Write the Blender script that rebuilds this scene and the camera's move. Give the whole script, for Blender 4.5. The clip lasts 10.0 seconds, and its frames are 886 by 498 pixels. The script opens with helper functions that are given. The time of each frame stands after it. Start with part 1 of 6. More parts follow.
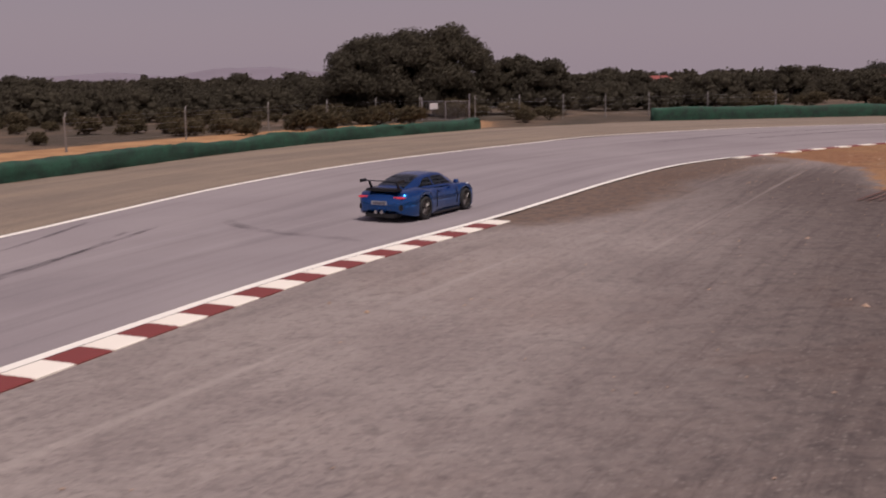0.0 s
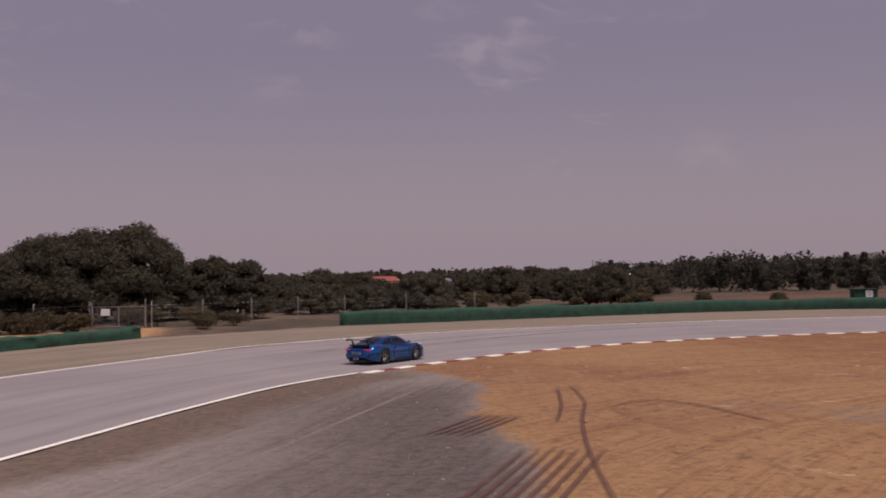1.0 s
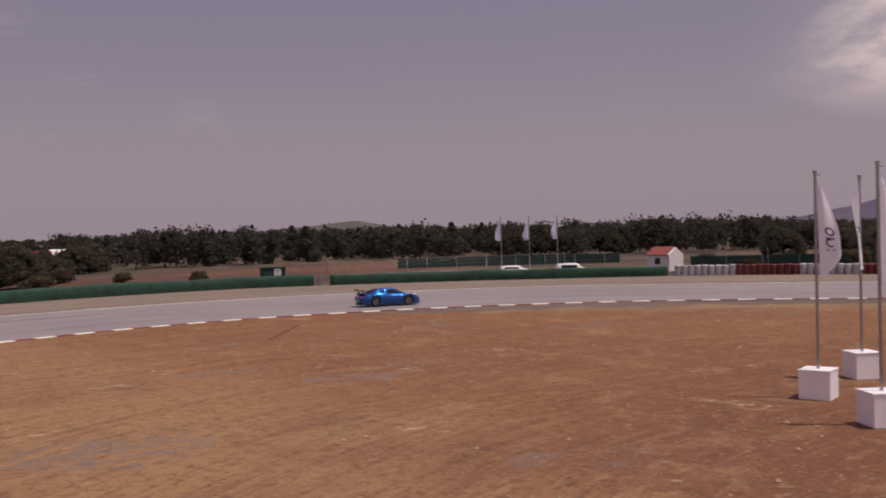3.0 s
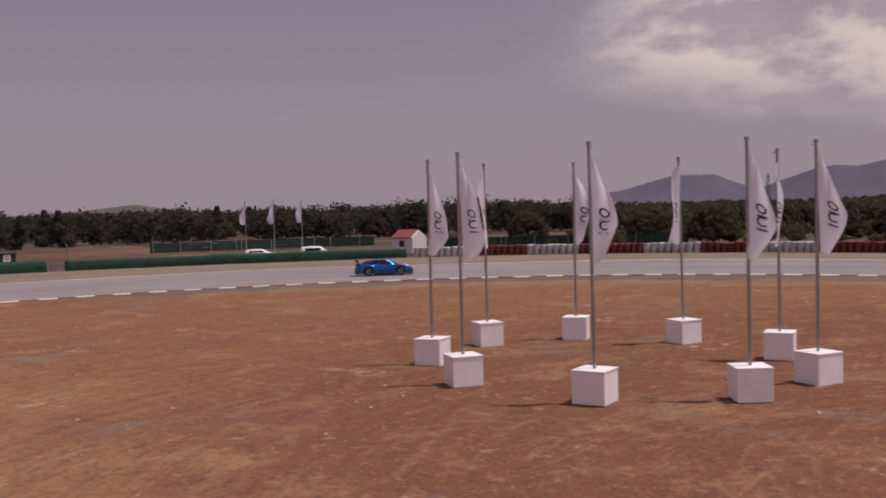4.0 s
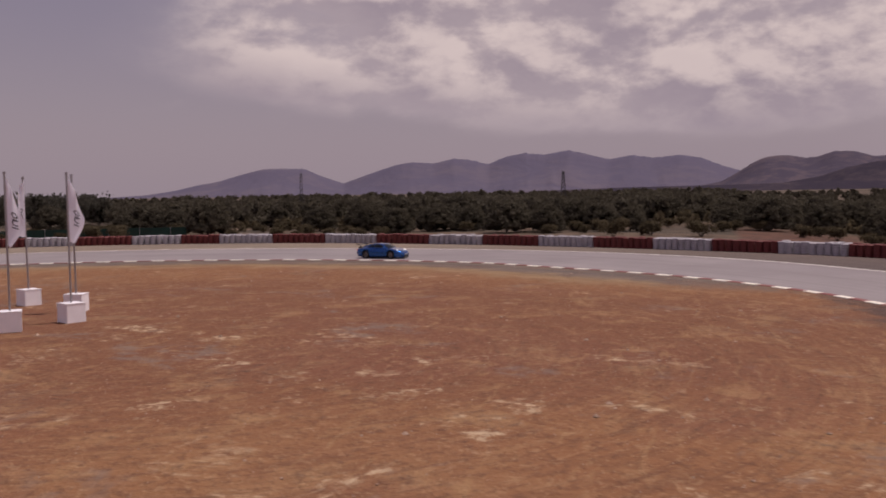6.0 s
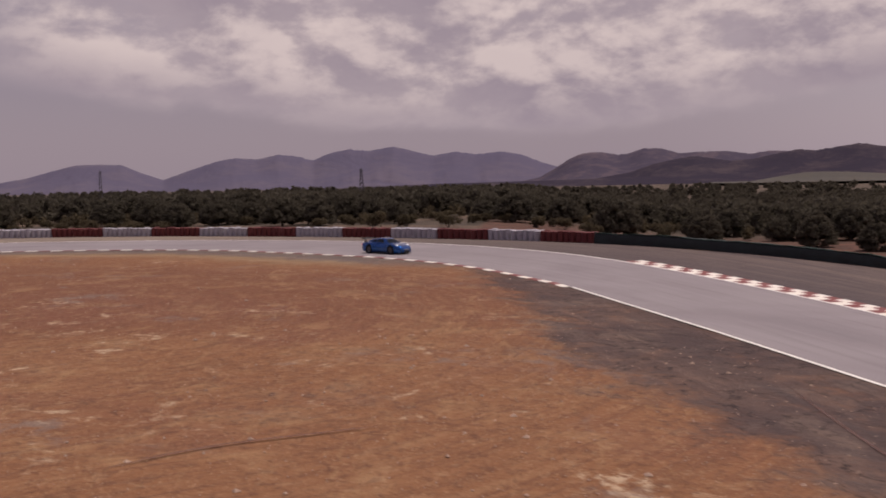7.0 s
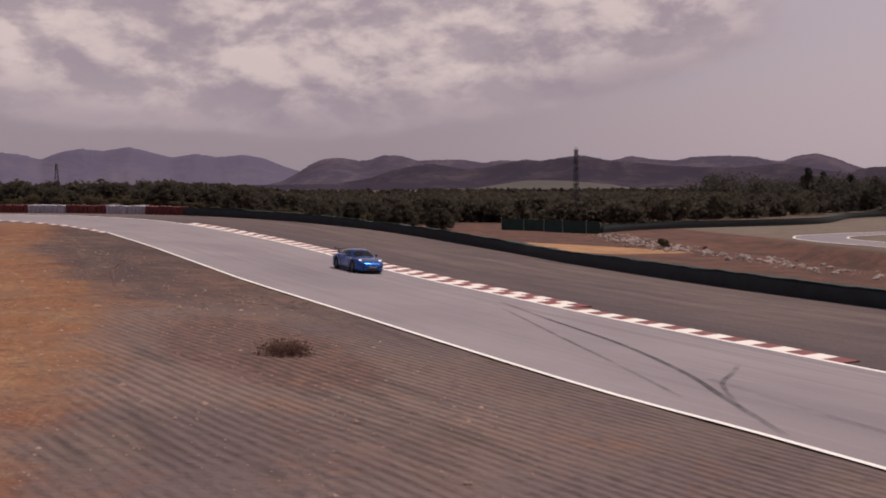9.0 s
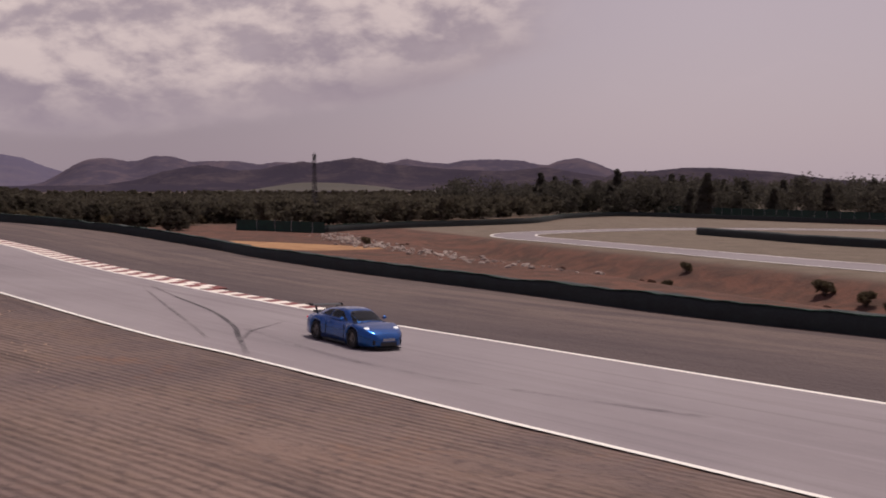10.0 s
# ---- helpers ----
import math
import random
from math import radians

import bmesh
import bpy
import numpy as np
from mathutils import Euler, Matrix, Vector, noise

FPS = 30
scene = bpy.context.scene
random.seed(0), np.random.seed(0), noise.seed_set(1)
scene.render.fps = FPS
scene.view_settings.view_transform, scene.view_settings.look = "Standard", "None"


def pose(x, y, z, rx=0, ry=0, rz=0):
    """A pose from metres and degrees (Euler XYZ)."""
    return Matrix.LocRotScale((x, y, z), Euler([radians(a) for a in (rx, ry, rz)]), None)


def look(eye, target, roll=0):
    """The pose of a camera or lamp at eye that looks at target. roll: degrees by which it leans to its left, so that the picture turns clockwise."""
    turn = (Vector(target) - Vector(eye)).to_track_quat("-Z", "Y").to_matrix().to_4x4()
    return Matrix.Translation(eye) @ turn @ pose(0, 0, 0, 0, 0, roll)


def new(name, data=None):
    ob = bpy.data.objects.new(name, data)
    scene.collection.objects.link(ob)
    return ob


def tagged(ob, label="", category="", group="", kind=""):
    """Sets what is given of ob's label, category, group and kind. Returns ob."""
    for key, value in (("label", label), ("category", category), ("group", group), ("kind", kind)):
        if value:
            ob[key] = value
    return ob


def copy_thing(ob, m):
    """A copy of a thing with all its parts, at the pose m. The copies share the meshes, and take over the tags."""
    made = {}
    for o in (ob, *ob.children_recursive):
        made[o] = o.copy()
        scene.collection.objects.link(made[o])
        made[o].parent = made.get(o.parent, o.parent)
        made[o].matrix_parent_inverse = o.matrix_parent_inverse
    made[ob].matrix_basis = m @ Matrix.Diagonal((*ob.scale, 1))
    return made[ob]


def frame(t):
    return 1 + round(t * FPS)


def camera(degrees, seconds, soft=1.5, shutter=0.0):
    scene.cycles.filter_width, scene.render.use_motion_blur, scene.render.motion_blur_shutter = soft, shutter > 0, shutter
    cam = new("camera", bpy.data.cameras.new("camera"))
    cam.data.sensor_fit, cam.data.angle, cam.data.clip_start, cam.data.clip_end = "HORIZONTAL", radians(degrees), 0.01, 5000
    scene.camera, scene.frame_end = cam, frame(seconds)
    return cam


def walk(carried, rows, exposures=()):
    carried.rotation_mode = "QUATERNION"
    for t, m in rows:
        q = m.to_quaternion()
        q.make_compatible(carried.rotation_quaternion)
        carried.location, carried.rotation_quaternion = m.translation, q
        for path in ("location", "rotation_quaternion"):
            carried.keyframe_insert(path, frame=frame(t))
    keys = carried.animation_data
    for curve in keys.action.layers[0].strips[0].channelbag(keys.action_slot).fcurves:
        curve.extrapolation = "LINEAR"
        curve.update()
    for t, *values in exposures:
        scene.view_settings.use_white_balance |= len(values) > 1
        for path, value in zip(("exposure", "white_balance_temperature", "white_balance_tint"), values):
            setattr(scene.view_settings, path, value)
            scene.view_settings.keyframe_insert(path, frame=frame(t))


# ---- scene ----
cam = camera(47.14, 10.0, soft=1.8, shutter=0.12)
PATH = [
    (0, (0.000, 0.000, 3.849), (-0.000, 9.860, 2.182), -0.83),
    (0.5, (3.614, 2.775, 3.961), (4.824, 12.684, 3.371), -0.95),
    (1, (7.110, 5.291, 4.067), (9.407, 15.020, 4.298), -1.00),
    (1.5, (9.982, 7.124, 4.235), (13.225, 16.579, 4.543), -1.08),
    (2, (12.445, 7.746, 4.523), (16.875, 16.710, 4.656), -1.09),
    (2.5, (14.490, 7.370, 4.780), (20.016, 15.705, 4.760), -1.22),
    (3, (16.189, 6.108, 4.962), (22.786, 13.621, 4.777), -1.47),
    (4.5, (17.891, -2.448, 4.792), (26.427, 2.742, 4.336), -1.47),
    (5, (15.390, -6.909, 4.911), (24.442, -2.687, 4.426), -1.31),
    (5.5, (11.746, -11.577, 5.036), (21.146, -8.199, 4.547), -1.43),
    (6, (7.010, -16.670, 5.243), (16.683, -14.199, 4.682), -1.02),
    (6.2, (5.024, -18.503, 5.256), (14.781, -16.389, 4.677), -1.09),
    (7.3, (-7.564, -28.523, 4.984), (2.409, -28.135, 4.364), -1.00),
    (7.5, (-10.318, -30.285, 4.818), (-0.337, -30.151, 4.216), -0.83),
    (8, (-17.016, -34.338, 4.218), (-7.046, -34.825, 3.608), -0.78),
    (8.5, (-24.167, -37.964, 3.500), (-14.239, -39.001, 2.897), -0.68),
    (9, (-31.450, -41.106, 2.875), (-21.609, -42.773, 2.267), -0.23),
    (9.5, (-37.654, -42.789, 2.921), (-27.977, -45.237, 2.319), 0.10),
    (10, (-43.794, -45.056, 3.001), (-34.541, -48.802, 2.408), -0.05),
]
walk(cam, [(t, look(eye, target, roll)) for t, eye, target, roll in PATH], [(0, 0.0, 6500, 19), (10, 0.0, 6500, 19)])

# ---- plan: terrain, track edges, barriers ----
INNER = [(-62, -33), (-28, -18), (-14, -3), (-9.0, 6), (-5.95, 13.5), (-2.6, 20.9), (1.4, 27.8), (3.85, 32.5), (6.4, 37.4), (9.8, 43.0), (13.4, 46.9),
         (18.6, 51.4), (23.8, 55), (29.7, 57.5), (36.2, 59), (42, 59.5), (48.2, 59), (56, 56.6), (62.2, 53.4), (68.3, 49), (74, 42.8),
         (79, 35.4), (82, 27), (83.2, 19), (83.2, 12), (82, 4.8), (79.7, -1.5), (76.4, -6.4), (69.5, -15.8), (62.6, -22.4), (56, -26.5),
         (52.6, -28.2), (40, -32.5), (33, -34.7), (23.1, -37.7), (15.9, -39.9), (5.4, -43.6), (-7.9, -48.3), (-13.5, -50.8),
         (-22, -54.3), (-30, -57.7), (-48, -65), (-75, -76)]
OUTER = [(-66, -24), (-33, -8), (-19, 6), (-14, 17), (-11.3, 25.6), (-10.2, 29.6), (-8, 37.3), (-4.6, 45.2), (0.2, 52.8), (5.2, 59.4),
         (9.2, 64.6), (15.0, 68.7), (22, 72.5), (30, 74.6), (38.7, 75.9), (48, 76.3), (57, 75.5), (65.2, 73.0), (73.3, 68.8), (79.8, 64),
         (86, 56.5), (92.5, 48), (96.5, 40), (98.8, 31), (99.3, 22), (98.3, 11), (96, 1.5), (91.7, -8.5), (85.2, -17.8), (76, -27),
         (68.5, -32.6), (58.2, -38.2), (50, -41.8), (41, -44.4), (34, -45.8), (28, -47.2), (20, -49.4), (14, -51.4), (7, -53.7),
         (0, -56.3), (-6, -58.5), (-11, -60.7), (-19.5, -64.2), (-23.6, -65.9), (-43, -74), (-70, -85)]
WALL_A = [(-33, -2), (-24, 15), (-19.5, 31), (-17.2, 39.4), (-14.7, 45.6), (-11.5, 54), (-6.4, 63.8), (3, 76.5)]
WALL_B = [(17.8, 85.4), (28, 87), (38, 88.8), (48, 90.3), (56, 90.4), (64, 89.5), (70.5, 86.6)]
WALL_C = [(71.8, 85.8), (78.5, 81.5), (84.5, 77), (90.5, 71.5), (97, 65.4)]
TYRES = [(97.5, 65), (102.5, 57), (106.5, 47), (109, 37), (109.5, 27), (108, 16), (104.5, 5), (99.5, -6.5), (94, -16), (88.5, -24.7), (83.5, -31.7)]
BLACK = [(83.5, -31.7), (77, -39.8), (71, -46.5), (64.5, -52.5), (56, -57.5), (48, -60.5), (37.5, -62), (22, -65.2), (8.5, -69), (-5, -72.3),
         (-14, -75.6), (-35, -84), (-66, -97)]


def spline(points, step=1.0):
    """Points every step metres along a smooth curve through the given ones."""
    p = np.array([points[0], *points, points[-1]], float)
    out = []
    for a, b, c, d in zip(p[:-3], p[1:-2], p[2:-1], p[3:]):
        n = max(2, int(np.linalg.norm(c - b) / 0.25))
        u = np.linspace(0, 1, n, endpoint=False)[:, None]
        out.append(0.5 * (2 * b + (c - a) * u + (2 * a - 5 * b + 4 * c - d) * u ** 2 + (3 * b - a - 3 * c + d) * u ** 3))
    q = np.vstack([*out, p[-1:]])
    length = np.r_[0, np.cumsum(np.hypot(*np.diff(q, axis=0).T))]
    s = np.linspace(0, length[-1], max(2, int(round(length[-1] / step)) + 1))
    return np.stack([np.interp(s, length, q[:, 0]), np.interp(s, length, q[:, 1])], 1)


def smooth(a, b, x):
    u = np.clip((np.asarray(x, float) - a) / (b - a), 0, 1)
    return u * u * (3 - 2 * u)


def normals(q):
    """The unit normals to the right of the way along a curve."""
    d = np.gradient(q, axis=0)
    d /= np.maximum(np.hypot(d[:, 0], d[:, 1]), 1e-9)[:, None]
    return np.stack([d[:, 1], -d[:, 0]], 1)


def side_distance(q, x, y, place=False):
    """The distance of points from a curve, positive to its right; with place, also the index of the nearest point."""
    x, y = np.asarray(x, float).ravel(), np.asarray(y, float).ravel()
    n, best, sign, index = normals(q), np.full(x.size, 1e9), np.ones(x.size), np.zeros(x.size)
    for k, ((px, py), (nx, ny)) in enumerate(zip(q, n)):
        d = np.hypot(x - px, y - py)
        near = d < best
        best[near], index[near] = d[near], k
        sign[near] = np.where((x - px) * nx + (y - py) * ny >= 0, 1, -1)[near]
    return (best * sign, index) if place else best * sign


INNER_Q, OUTER_Q, BLACK_Q = spline(INNER), spline(OUTER), spline(BLACK, 2.0)


def slope(x, y):
    """The height of the circuit, which falls away to the south-west."""
    w = 1 - smooth(45, 95, x)
    y = np.asarray(y, float)
    return -0.0678 * 6 * w * (np.logaddexp(0, (-y - 20) / 6) - np.logaddexp(0, (-y - 62) / 6))


def land(x, y):
    """The height of the ground, with the hollow behind the southern barrier."""
    shape = np.shape(x)
    x, y = np.asarray(x, float).ravel(), np.asarray(y, float).ravel()
    z = slope(x, y)
    d = np.where(y < np.where(x < -66, -110.0, -18.0), 100.0, -50.0)
    m = (y < -18) & (x > -120) & (x < 300) & (y > -300)
    if m.any():
        d[m] = -side_distance(BLACK_Q, x[m], y[m])
    w = smooth(1.5, 15, d) * smooth(-20, -55, y)
    ditch = smooth(-83, -92, y) * smooth(-100.8, -94, y) * smooth(84, 58, x) * (x > -130)
    z = z * (1 - w) + (-3.3 - 2.0 * ditch) * w
    return z.reshape(shape) if shape else float(z[0])


# ---- world, sun ----
SUN = Vector((0.21, -0.29, 0.93)).normalized()
world = bpy.data.worlds.new("World")
scene.world = world
world.use_nodes = True
wt = world.node_tree
wt.nodes.clear()


class Net:
    """Short hands for building a node tree."""

    def __init__(self, tree):
        self.t = tree

    def node(self, kind, **values):
        n = self.t.nodes.new(kind)
        for k, v in values.items():
            setattr(n, k, v)
        return n

    def put(self, v, socket):
        if isinstance(v, bpy.types.NodeSocket):
            self.t.links.new(v, socket)
        elif isinstance(v, (tuple, list)) and socket.type == "RGBA" and len(v) == 3:
            socket.default_value = (*v, 1)
        else:
            socket.default_value = v

    def math(self, op, a, b=0.0, c=0.0, clamp=False):
        n = self.node("ShaderNodeMath", operation=op, use_clamp=clamp)
        for v, s in zip((a, b, c), n.inputs):
            self.put(v, s)
        return n.outputs[0]

    def mix(self, f, a, b, blend="MIX"):
        n = self.node("ShaderNodeMix", data_type="RGBA", blend_type=blend)
        self.put(f, n.inputs[0]), self.put(a, n.inputs[6]), self.put(b, n.inputs[7])
        return n.outputs[2]

    def ramp(self, v, lo, hi, to=(0.0, 1.0)):
        n = self.node("ShaderNodeMapRange", interpolation_type="SMOOTHSTEP")
        for x, s in zip((v, lo, hi, *to), n.inputs):
            self.put(x, s)
        return n.outputs[0]

    def scaled(self, v, factors):
        n = self.node("ShaderNodeVectorMath", operation="MULTIPLY")
        self.put(v, n.inputs[0])
        n.inputs[1].default_value = factors
        return n.outputs[0]

    def noise(self, v, size, detail=4.0, rough=0.55, warp=0.0):
        n = self.node("ShaderNodeTexNoise")
        self.put(v, n.inputs["Vector"])
        n.inputs["Scale"].default_value, n.inputs["Detail"].default_value = 1.0 / size, detail
        n.inputs["Roughness"].default_value, n.inputs["Distortion"].default_value = rough, warp
        return n.outputs[0]

    def cells(self, v, size, feature="F1"):
        n = self.node("ShaderNodeTexVoronoi", feature=feature)
        self.put(v, n.inputs["Vector"])
        n.inputs["Scale"].default_value = 1.0 / size
        return n.outputs[0]

    def attr(self, name):
        return self.node("ShaderNodeAttribute", attribute_name=name).outputs["Fac"]

    def place(self):
        return self.node("ShaderNodeNewGeometry").outputs["Position"]

    def bump(self, height, strength, depth):
        n = self.node("ShaderNodeBump")
        n.inputs["Strength"].default_value, n.inputs["Distance"].default_value = strength, depth
        self.put(height, n.inputs["Height"])
        return n.outputs[0]


w = Net(wt)
sky = w.node("ShaderNodeTexSky", sky_type="NISHITA", sun_disc=False, sun_elevation=radians(69), sun_rotation=radians(144),
             air_density=1.5, dust_density=3.0)
way = w.node("ShaderNodeTexCoord").outputs["Generated"]
parts = w.node("ShaderNodeSeparateXYZ")
w.put(way, parts.inputs[0])
wx, wy, wz = parts.outputs
blue = w.mix(1.0, sky.outputs[0], (0.085, 0.085, 0.085), "MULTIPLY")
hazy = w.mix(w.ramp(wz, 0.0, 0.22), (0.325, 0.270, 0.300), (0.222, 0.186, 0.245))
southern = w.ramp(w.math("MULTIPLY", wy, -1.0), 0.05, 0.62)
hazy = w.mix(southern, hazy, (0.470, 0.395, 0.420))
air = w.mix(0.86, blue, hazy)
# cumulus over the eastern mountains: flat grey bases that climb to both sides, bright ragged tops; thin veils elsewhere
base_line = w.math("ADD", w.math("MULTIPLY", w.math("MULTIPLY", wy, wy), w.ramp(wy, -0.05, 0.05, (0.36, 0.23))), 0.046)
over = w.math("SUBTRACT", wz, base_line)
east = w.ramp(wx, 0.82, 0.94)
band = w.math("MULTIPLY", east, w.ramp(over, -0.012, 0.022))
stretched = w.scaled(way, (1, 1, 2.0))
lifted = w.node("ShaderNodeVectorMath", operation="ADD")
w.put(stretched, lifted.inputs[0])
lifted.inputs[1].default_value = (0.004, -0.010, 0.034)
puff, puff_up = w.noise(stretched, 0.120, 10, 0.54, 0.15), w.noise(lifted.outputs[0], 0.120, 10, 0.54, 0.15)
wool, wool_up = w.noise(stretched, 0.045, 8, 0.60, 0.25), w.noise(lifted.outputs[0], 0.045, 8, 0.60, 0.25)
large = w.noise(w.scaled(way, (1, 1, 2.2)), 0.40, 3, 0.5)
body = w.math("ADD", w.math("ADD", w.math("MULTIPLY", puff, 0.58), w.math("MULTIPLY", wool, 0.14)), w.math("MULTIPLY", large, 0.28))
cover = w.math("ADD", body, w.math("MULTIPLY", band, 0.190))
thick = w.math("MULTIPLY", w.ramp(cover, 0.500, 0.680), w.ramp(band, 0.0, 0.9, (0.0, 0.97)))
rise_ = w.math("ADD", w.math("SUBTRACT", puff, puff_up), w.math("MULTIPLY", w.math("SUBTRACT", wool, wool_up), 0.22))
lit = w.math("MULTIPLY", w.ramp(rise_, -0.115, 0.125), w.ramp(over, 0.004, 0.066, (0.14, 1.0)))
dense = w.ramp(cover, 0.62, 0.80)
glow = w.math("ADD", w.math("MULTIPLY", lit, 0.84), w.math("MULTIPLY", w.math("SUBTRACT", 1.0, dense), 0.16))
cloud = w.mix(glow, (0.305, 0.256, 0.288), (0.655, 0.560, 0.516))
veil = w.math("MULTIPLY", w.ramp(w.noise(w.scaled(way, (1, 1, 2.6)), 0.11, 8, 0.58, 0.5), 0.53, 0.72), w.math("MULTIPLY", w.ramp(large, 0.42, 0.60), w.ramp(wz, 0.06, 0.16)))
heaven = w.mix(w.math("MULTIPLY", veil, 0.42), air, (0.52, 0.44, 0.45))
sheet = w.math("MULTIPLY", w.math("MULTIPLY", east, w.ramp(over, 0.0, 0.035)), w.ramp(large, 0.36, 0.56, (0.35, 0.85)))
heaven = w.mix(sheet, heaven, w.mix(w.ramp(wool, 0.35, 0.65), (0.400, 0.340, 0.360), (0.490, 0.418, 0.415)))
heaven = w.mix(thick, heaven, cloud)
back = w.node("ShaderNodeBackground")
w.put(heaven, back.inputs[0])
back.inputs[1].default_value = 1.0
wt.links.new(back.outputs[0], w.node("ShaderNodeOutputWorld").inputs[0])

lamp = bpy.data.lights.new("sun", "SUN")
lamp.energy, lamp.angle, lamp.color = 2.90, radians(0.6), (1.0, 0.93, 0.84)
new("sun", lamp).matrix_world = look((0, 0, 60), Vector((0, 0, 60)) - SUN)


# ---- materials ----
def material(name):
    m = bpy.data.materials.new(name)
    m.use_nodes = True
    return m, Net(m.node_tree), m.node_tree.nodes["Principled BSDF"]


def plain(name, colour, rough=0.6, metal=0.0, vary=0.12, size=0.3, coat=0.0, relief=0.0, glow=None):
    m, n, b = material(name)
    at = n.node("ShaderNodeTexCoord").outputs["Object"]
    g = n.noise(at, size, 6, 0.6)
    f = n.noise(at, size * 0.12, 3, 0.6)
    k = n.math("ADD", n.math("MULTIPLY", g, 0.7), n.math("MULTIPLY", f, 0.3))
    c = n.mix(n.ramp(k, 0.3, 0.7), tuple(x * (1 - vary) for x in colour), tuple(min(1, x * (1 + vary)) for x in colour))
    n.put(c, b.inputs["Base Color"])
    n.put(n.ramp(g, 0.2, 0.8, (max(0.02, rough * 0.85), min(1, rough * 1.15))), b.inputs["Roughness"])
    b.inputs["Metallic"].default_value = metal
    b.inputs["Coat Weight"].default_value = coat
    if relief:
        n.put(n.bump(k, 0.6, relief), b.inputs["Normal"])
    if glow:
        b.inputs["Emission Color"].default_value, b.inputs["Emission Strength"].default_value = (*glow[:3], 1), glow[3]
    return m


def ground_material():
    m, n, b = material("earth")
    p = n.place()
    big, mid = n.noise(p, 14, 5, 0.6, 0.4), n.noise(p, 2.6, 6, 0.62, 0.5)
    fine, grit = n.noise(p, 0.35, 5, 0.7), n.cells(p, 0.16)
    # streaks that follow the track: across it by the distance from its edges, along it by the way
    lane = n.node("ShaderNodeCombineXYZ")
    n.put(n.attr("off_out"), lane.inputs[0]), n.put(n.math("MULTIPLY", n.attr("way_out"), 0.07), lane.inputs[1])
    streak = n.math("ADD", n.math("MULTIPLY", n.noise(lane.outputs[0], 1.3, 6, 0.62, 0.35), 0.75), n.math("MULTIPLY", mid, 0.25))
    lane_in = n.node("ShaderNodeCombineXYZ")
    n.put(n.attr("off_in"), lane_in.inputs[0]), n.put(n.math("MULTIPLY", n.attr("way_in"), 0.10), lane_in.inputs[1])
    drag = n.math("ADD", n.math("MULTIPLY", n.noise(lane_in.outputs[0], 1.5, 6, 0.66, 0.5), 0.7), n.math("MULTIPLY", mid, 0.3))
    # orange clay of the infield: tan in the north-west, red in the middle, with ruts, pale patches and stones
    grain = n.noise(p, 0.12, 4, 0.7)
    clay = n.mix(n.ramp(n.attr("tan"), 0.2, 0.8), (0.238, 0.112, 0.055), (0.312, 0.174, 0.086))
    clay = n.mix(n.ramp(n.attr("red"), 0.1, 0.9), clay, (0.186, 0.080, 0.044))
    clay = n.mix(n.math("MULTIPLY", n.ramp(big, 0.48, 0.66), 0.55), clay, (0.185, 0.078, 0.050))
    clay = n.mix(n.math("MULTIPLY", n.ramp(mid, 0.50, 0.70), 0.60), clay, (0.350, 0.205, 0.102))
    swirl = n.noise(n.scaled(p, (1.0, 0.16, 1.0)), 0.9, 6, 0.66, 1.2)
    swirl2 = n.noise(n.scaled(p, (0.20, 1.0, 1.0)), 0.7, 6, 0.66, 1.4)
    # long arcs left by wheels circling on the clay
    split = n.node("ShaderNodeSeparateXYZ")
    n.put(p, split.inputs[0])
    ox, oy = n.math("SUBTRACT", split.outputs[0], 38.0), n.math("SUBTRACT", split.outputs[1], 2.0)
    round_ = n.node("ShaderNodeCombineXYZ")
    n.put(n.math("MULTIPLY", n.math("SQRT", n.math("ADD", n.math("MULTIPLY", ox, ox), n.math("MULTIPLY", oy, oy))), 2.4), round_.inputs[0])
    n.put(n.math("MULTIPLY", n.math("ARCTAN2", oy, ox), 3.5), round_.inputs[1])
    arcs = n.noise(round_.outputs[0], 1.0, 5, 0.68, 0.5)
    arcs2 = n.noise(n.scaled(round_.outputs[0], (3.2, 1.7, 1.0)), 1.0, 4, 0.6, 0.4)
    clay = n.mix(n.math("MULTIPLY", n.ramp(arcs, 0.50, 0.66), 0.38), clay, (0.125, 0.058, 0.036))
    clay = n.mix(n.math("MULTIPLY", n.ramp(arcs, 0.46, 0.34), 0.28), clay, (0.340, 0.200, 0.105))
    clay = n.mix(n.math("MULTIPLY", n.ramp(arcs2, 0.54, 0.66), 0.42), clay, (0.130, 0.062, 0.040))
    clay = n.mix(n.math("MULTIPLY", n.ramp(swirl, 0.52, 0.70), 0.40), clay, (0.140, 0.064, 0.038))
    clay = n.mix(n.math("MULTIPLY", n.ramp(swirl2, 0.54, 0.70), 0.45), clay, (0.330, 0.195, 0.098))
    clay = n.mix(n.math("MULTIPLY", n.ramp(fine, 0.50, 0.66), 0.60), clay, (0.122, 0.058, 0.036))
    clay = n.mix(n.math("MULTIPLY", n.ramp(grain, 0.56, 0.70), 0.60), clay, (0.410, 0.265, 0.150))
    rubbly = n.noise(p, 0.42, 5, 0.72, 0.6)
    clay = n.mix(n.math("MULTIPLY", n.ramp(rubbly, 0.56, 0.66), 0.38), clay, (0.395, 0.250, 0.140))
    clay = n.mix(n.math("MULTIPLY", n.ramp(rubbly, 0.42, 0.33), 0.55), clay, (0.105, 0.048, 0.030))
    spread = n.math("ADD", n.noise(p, 3.4, 5, 0.7, 0.8), n.math("MULTIPLY", n.attr("pale"), 0.045))
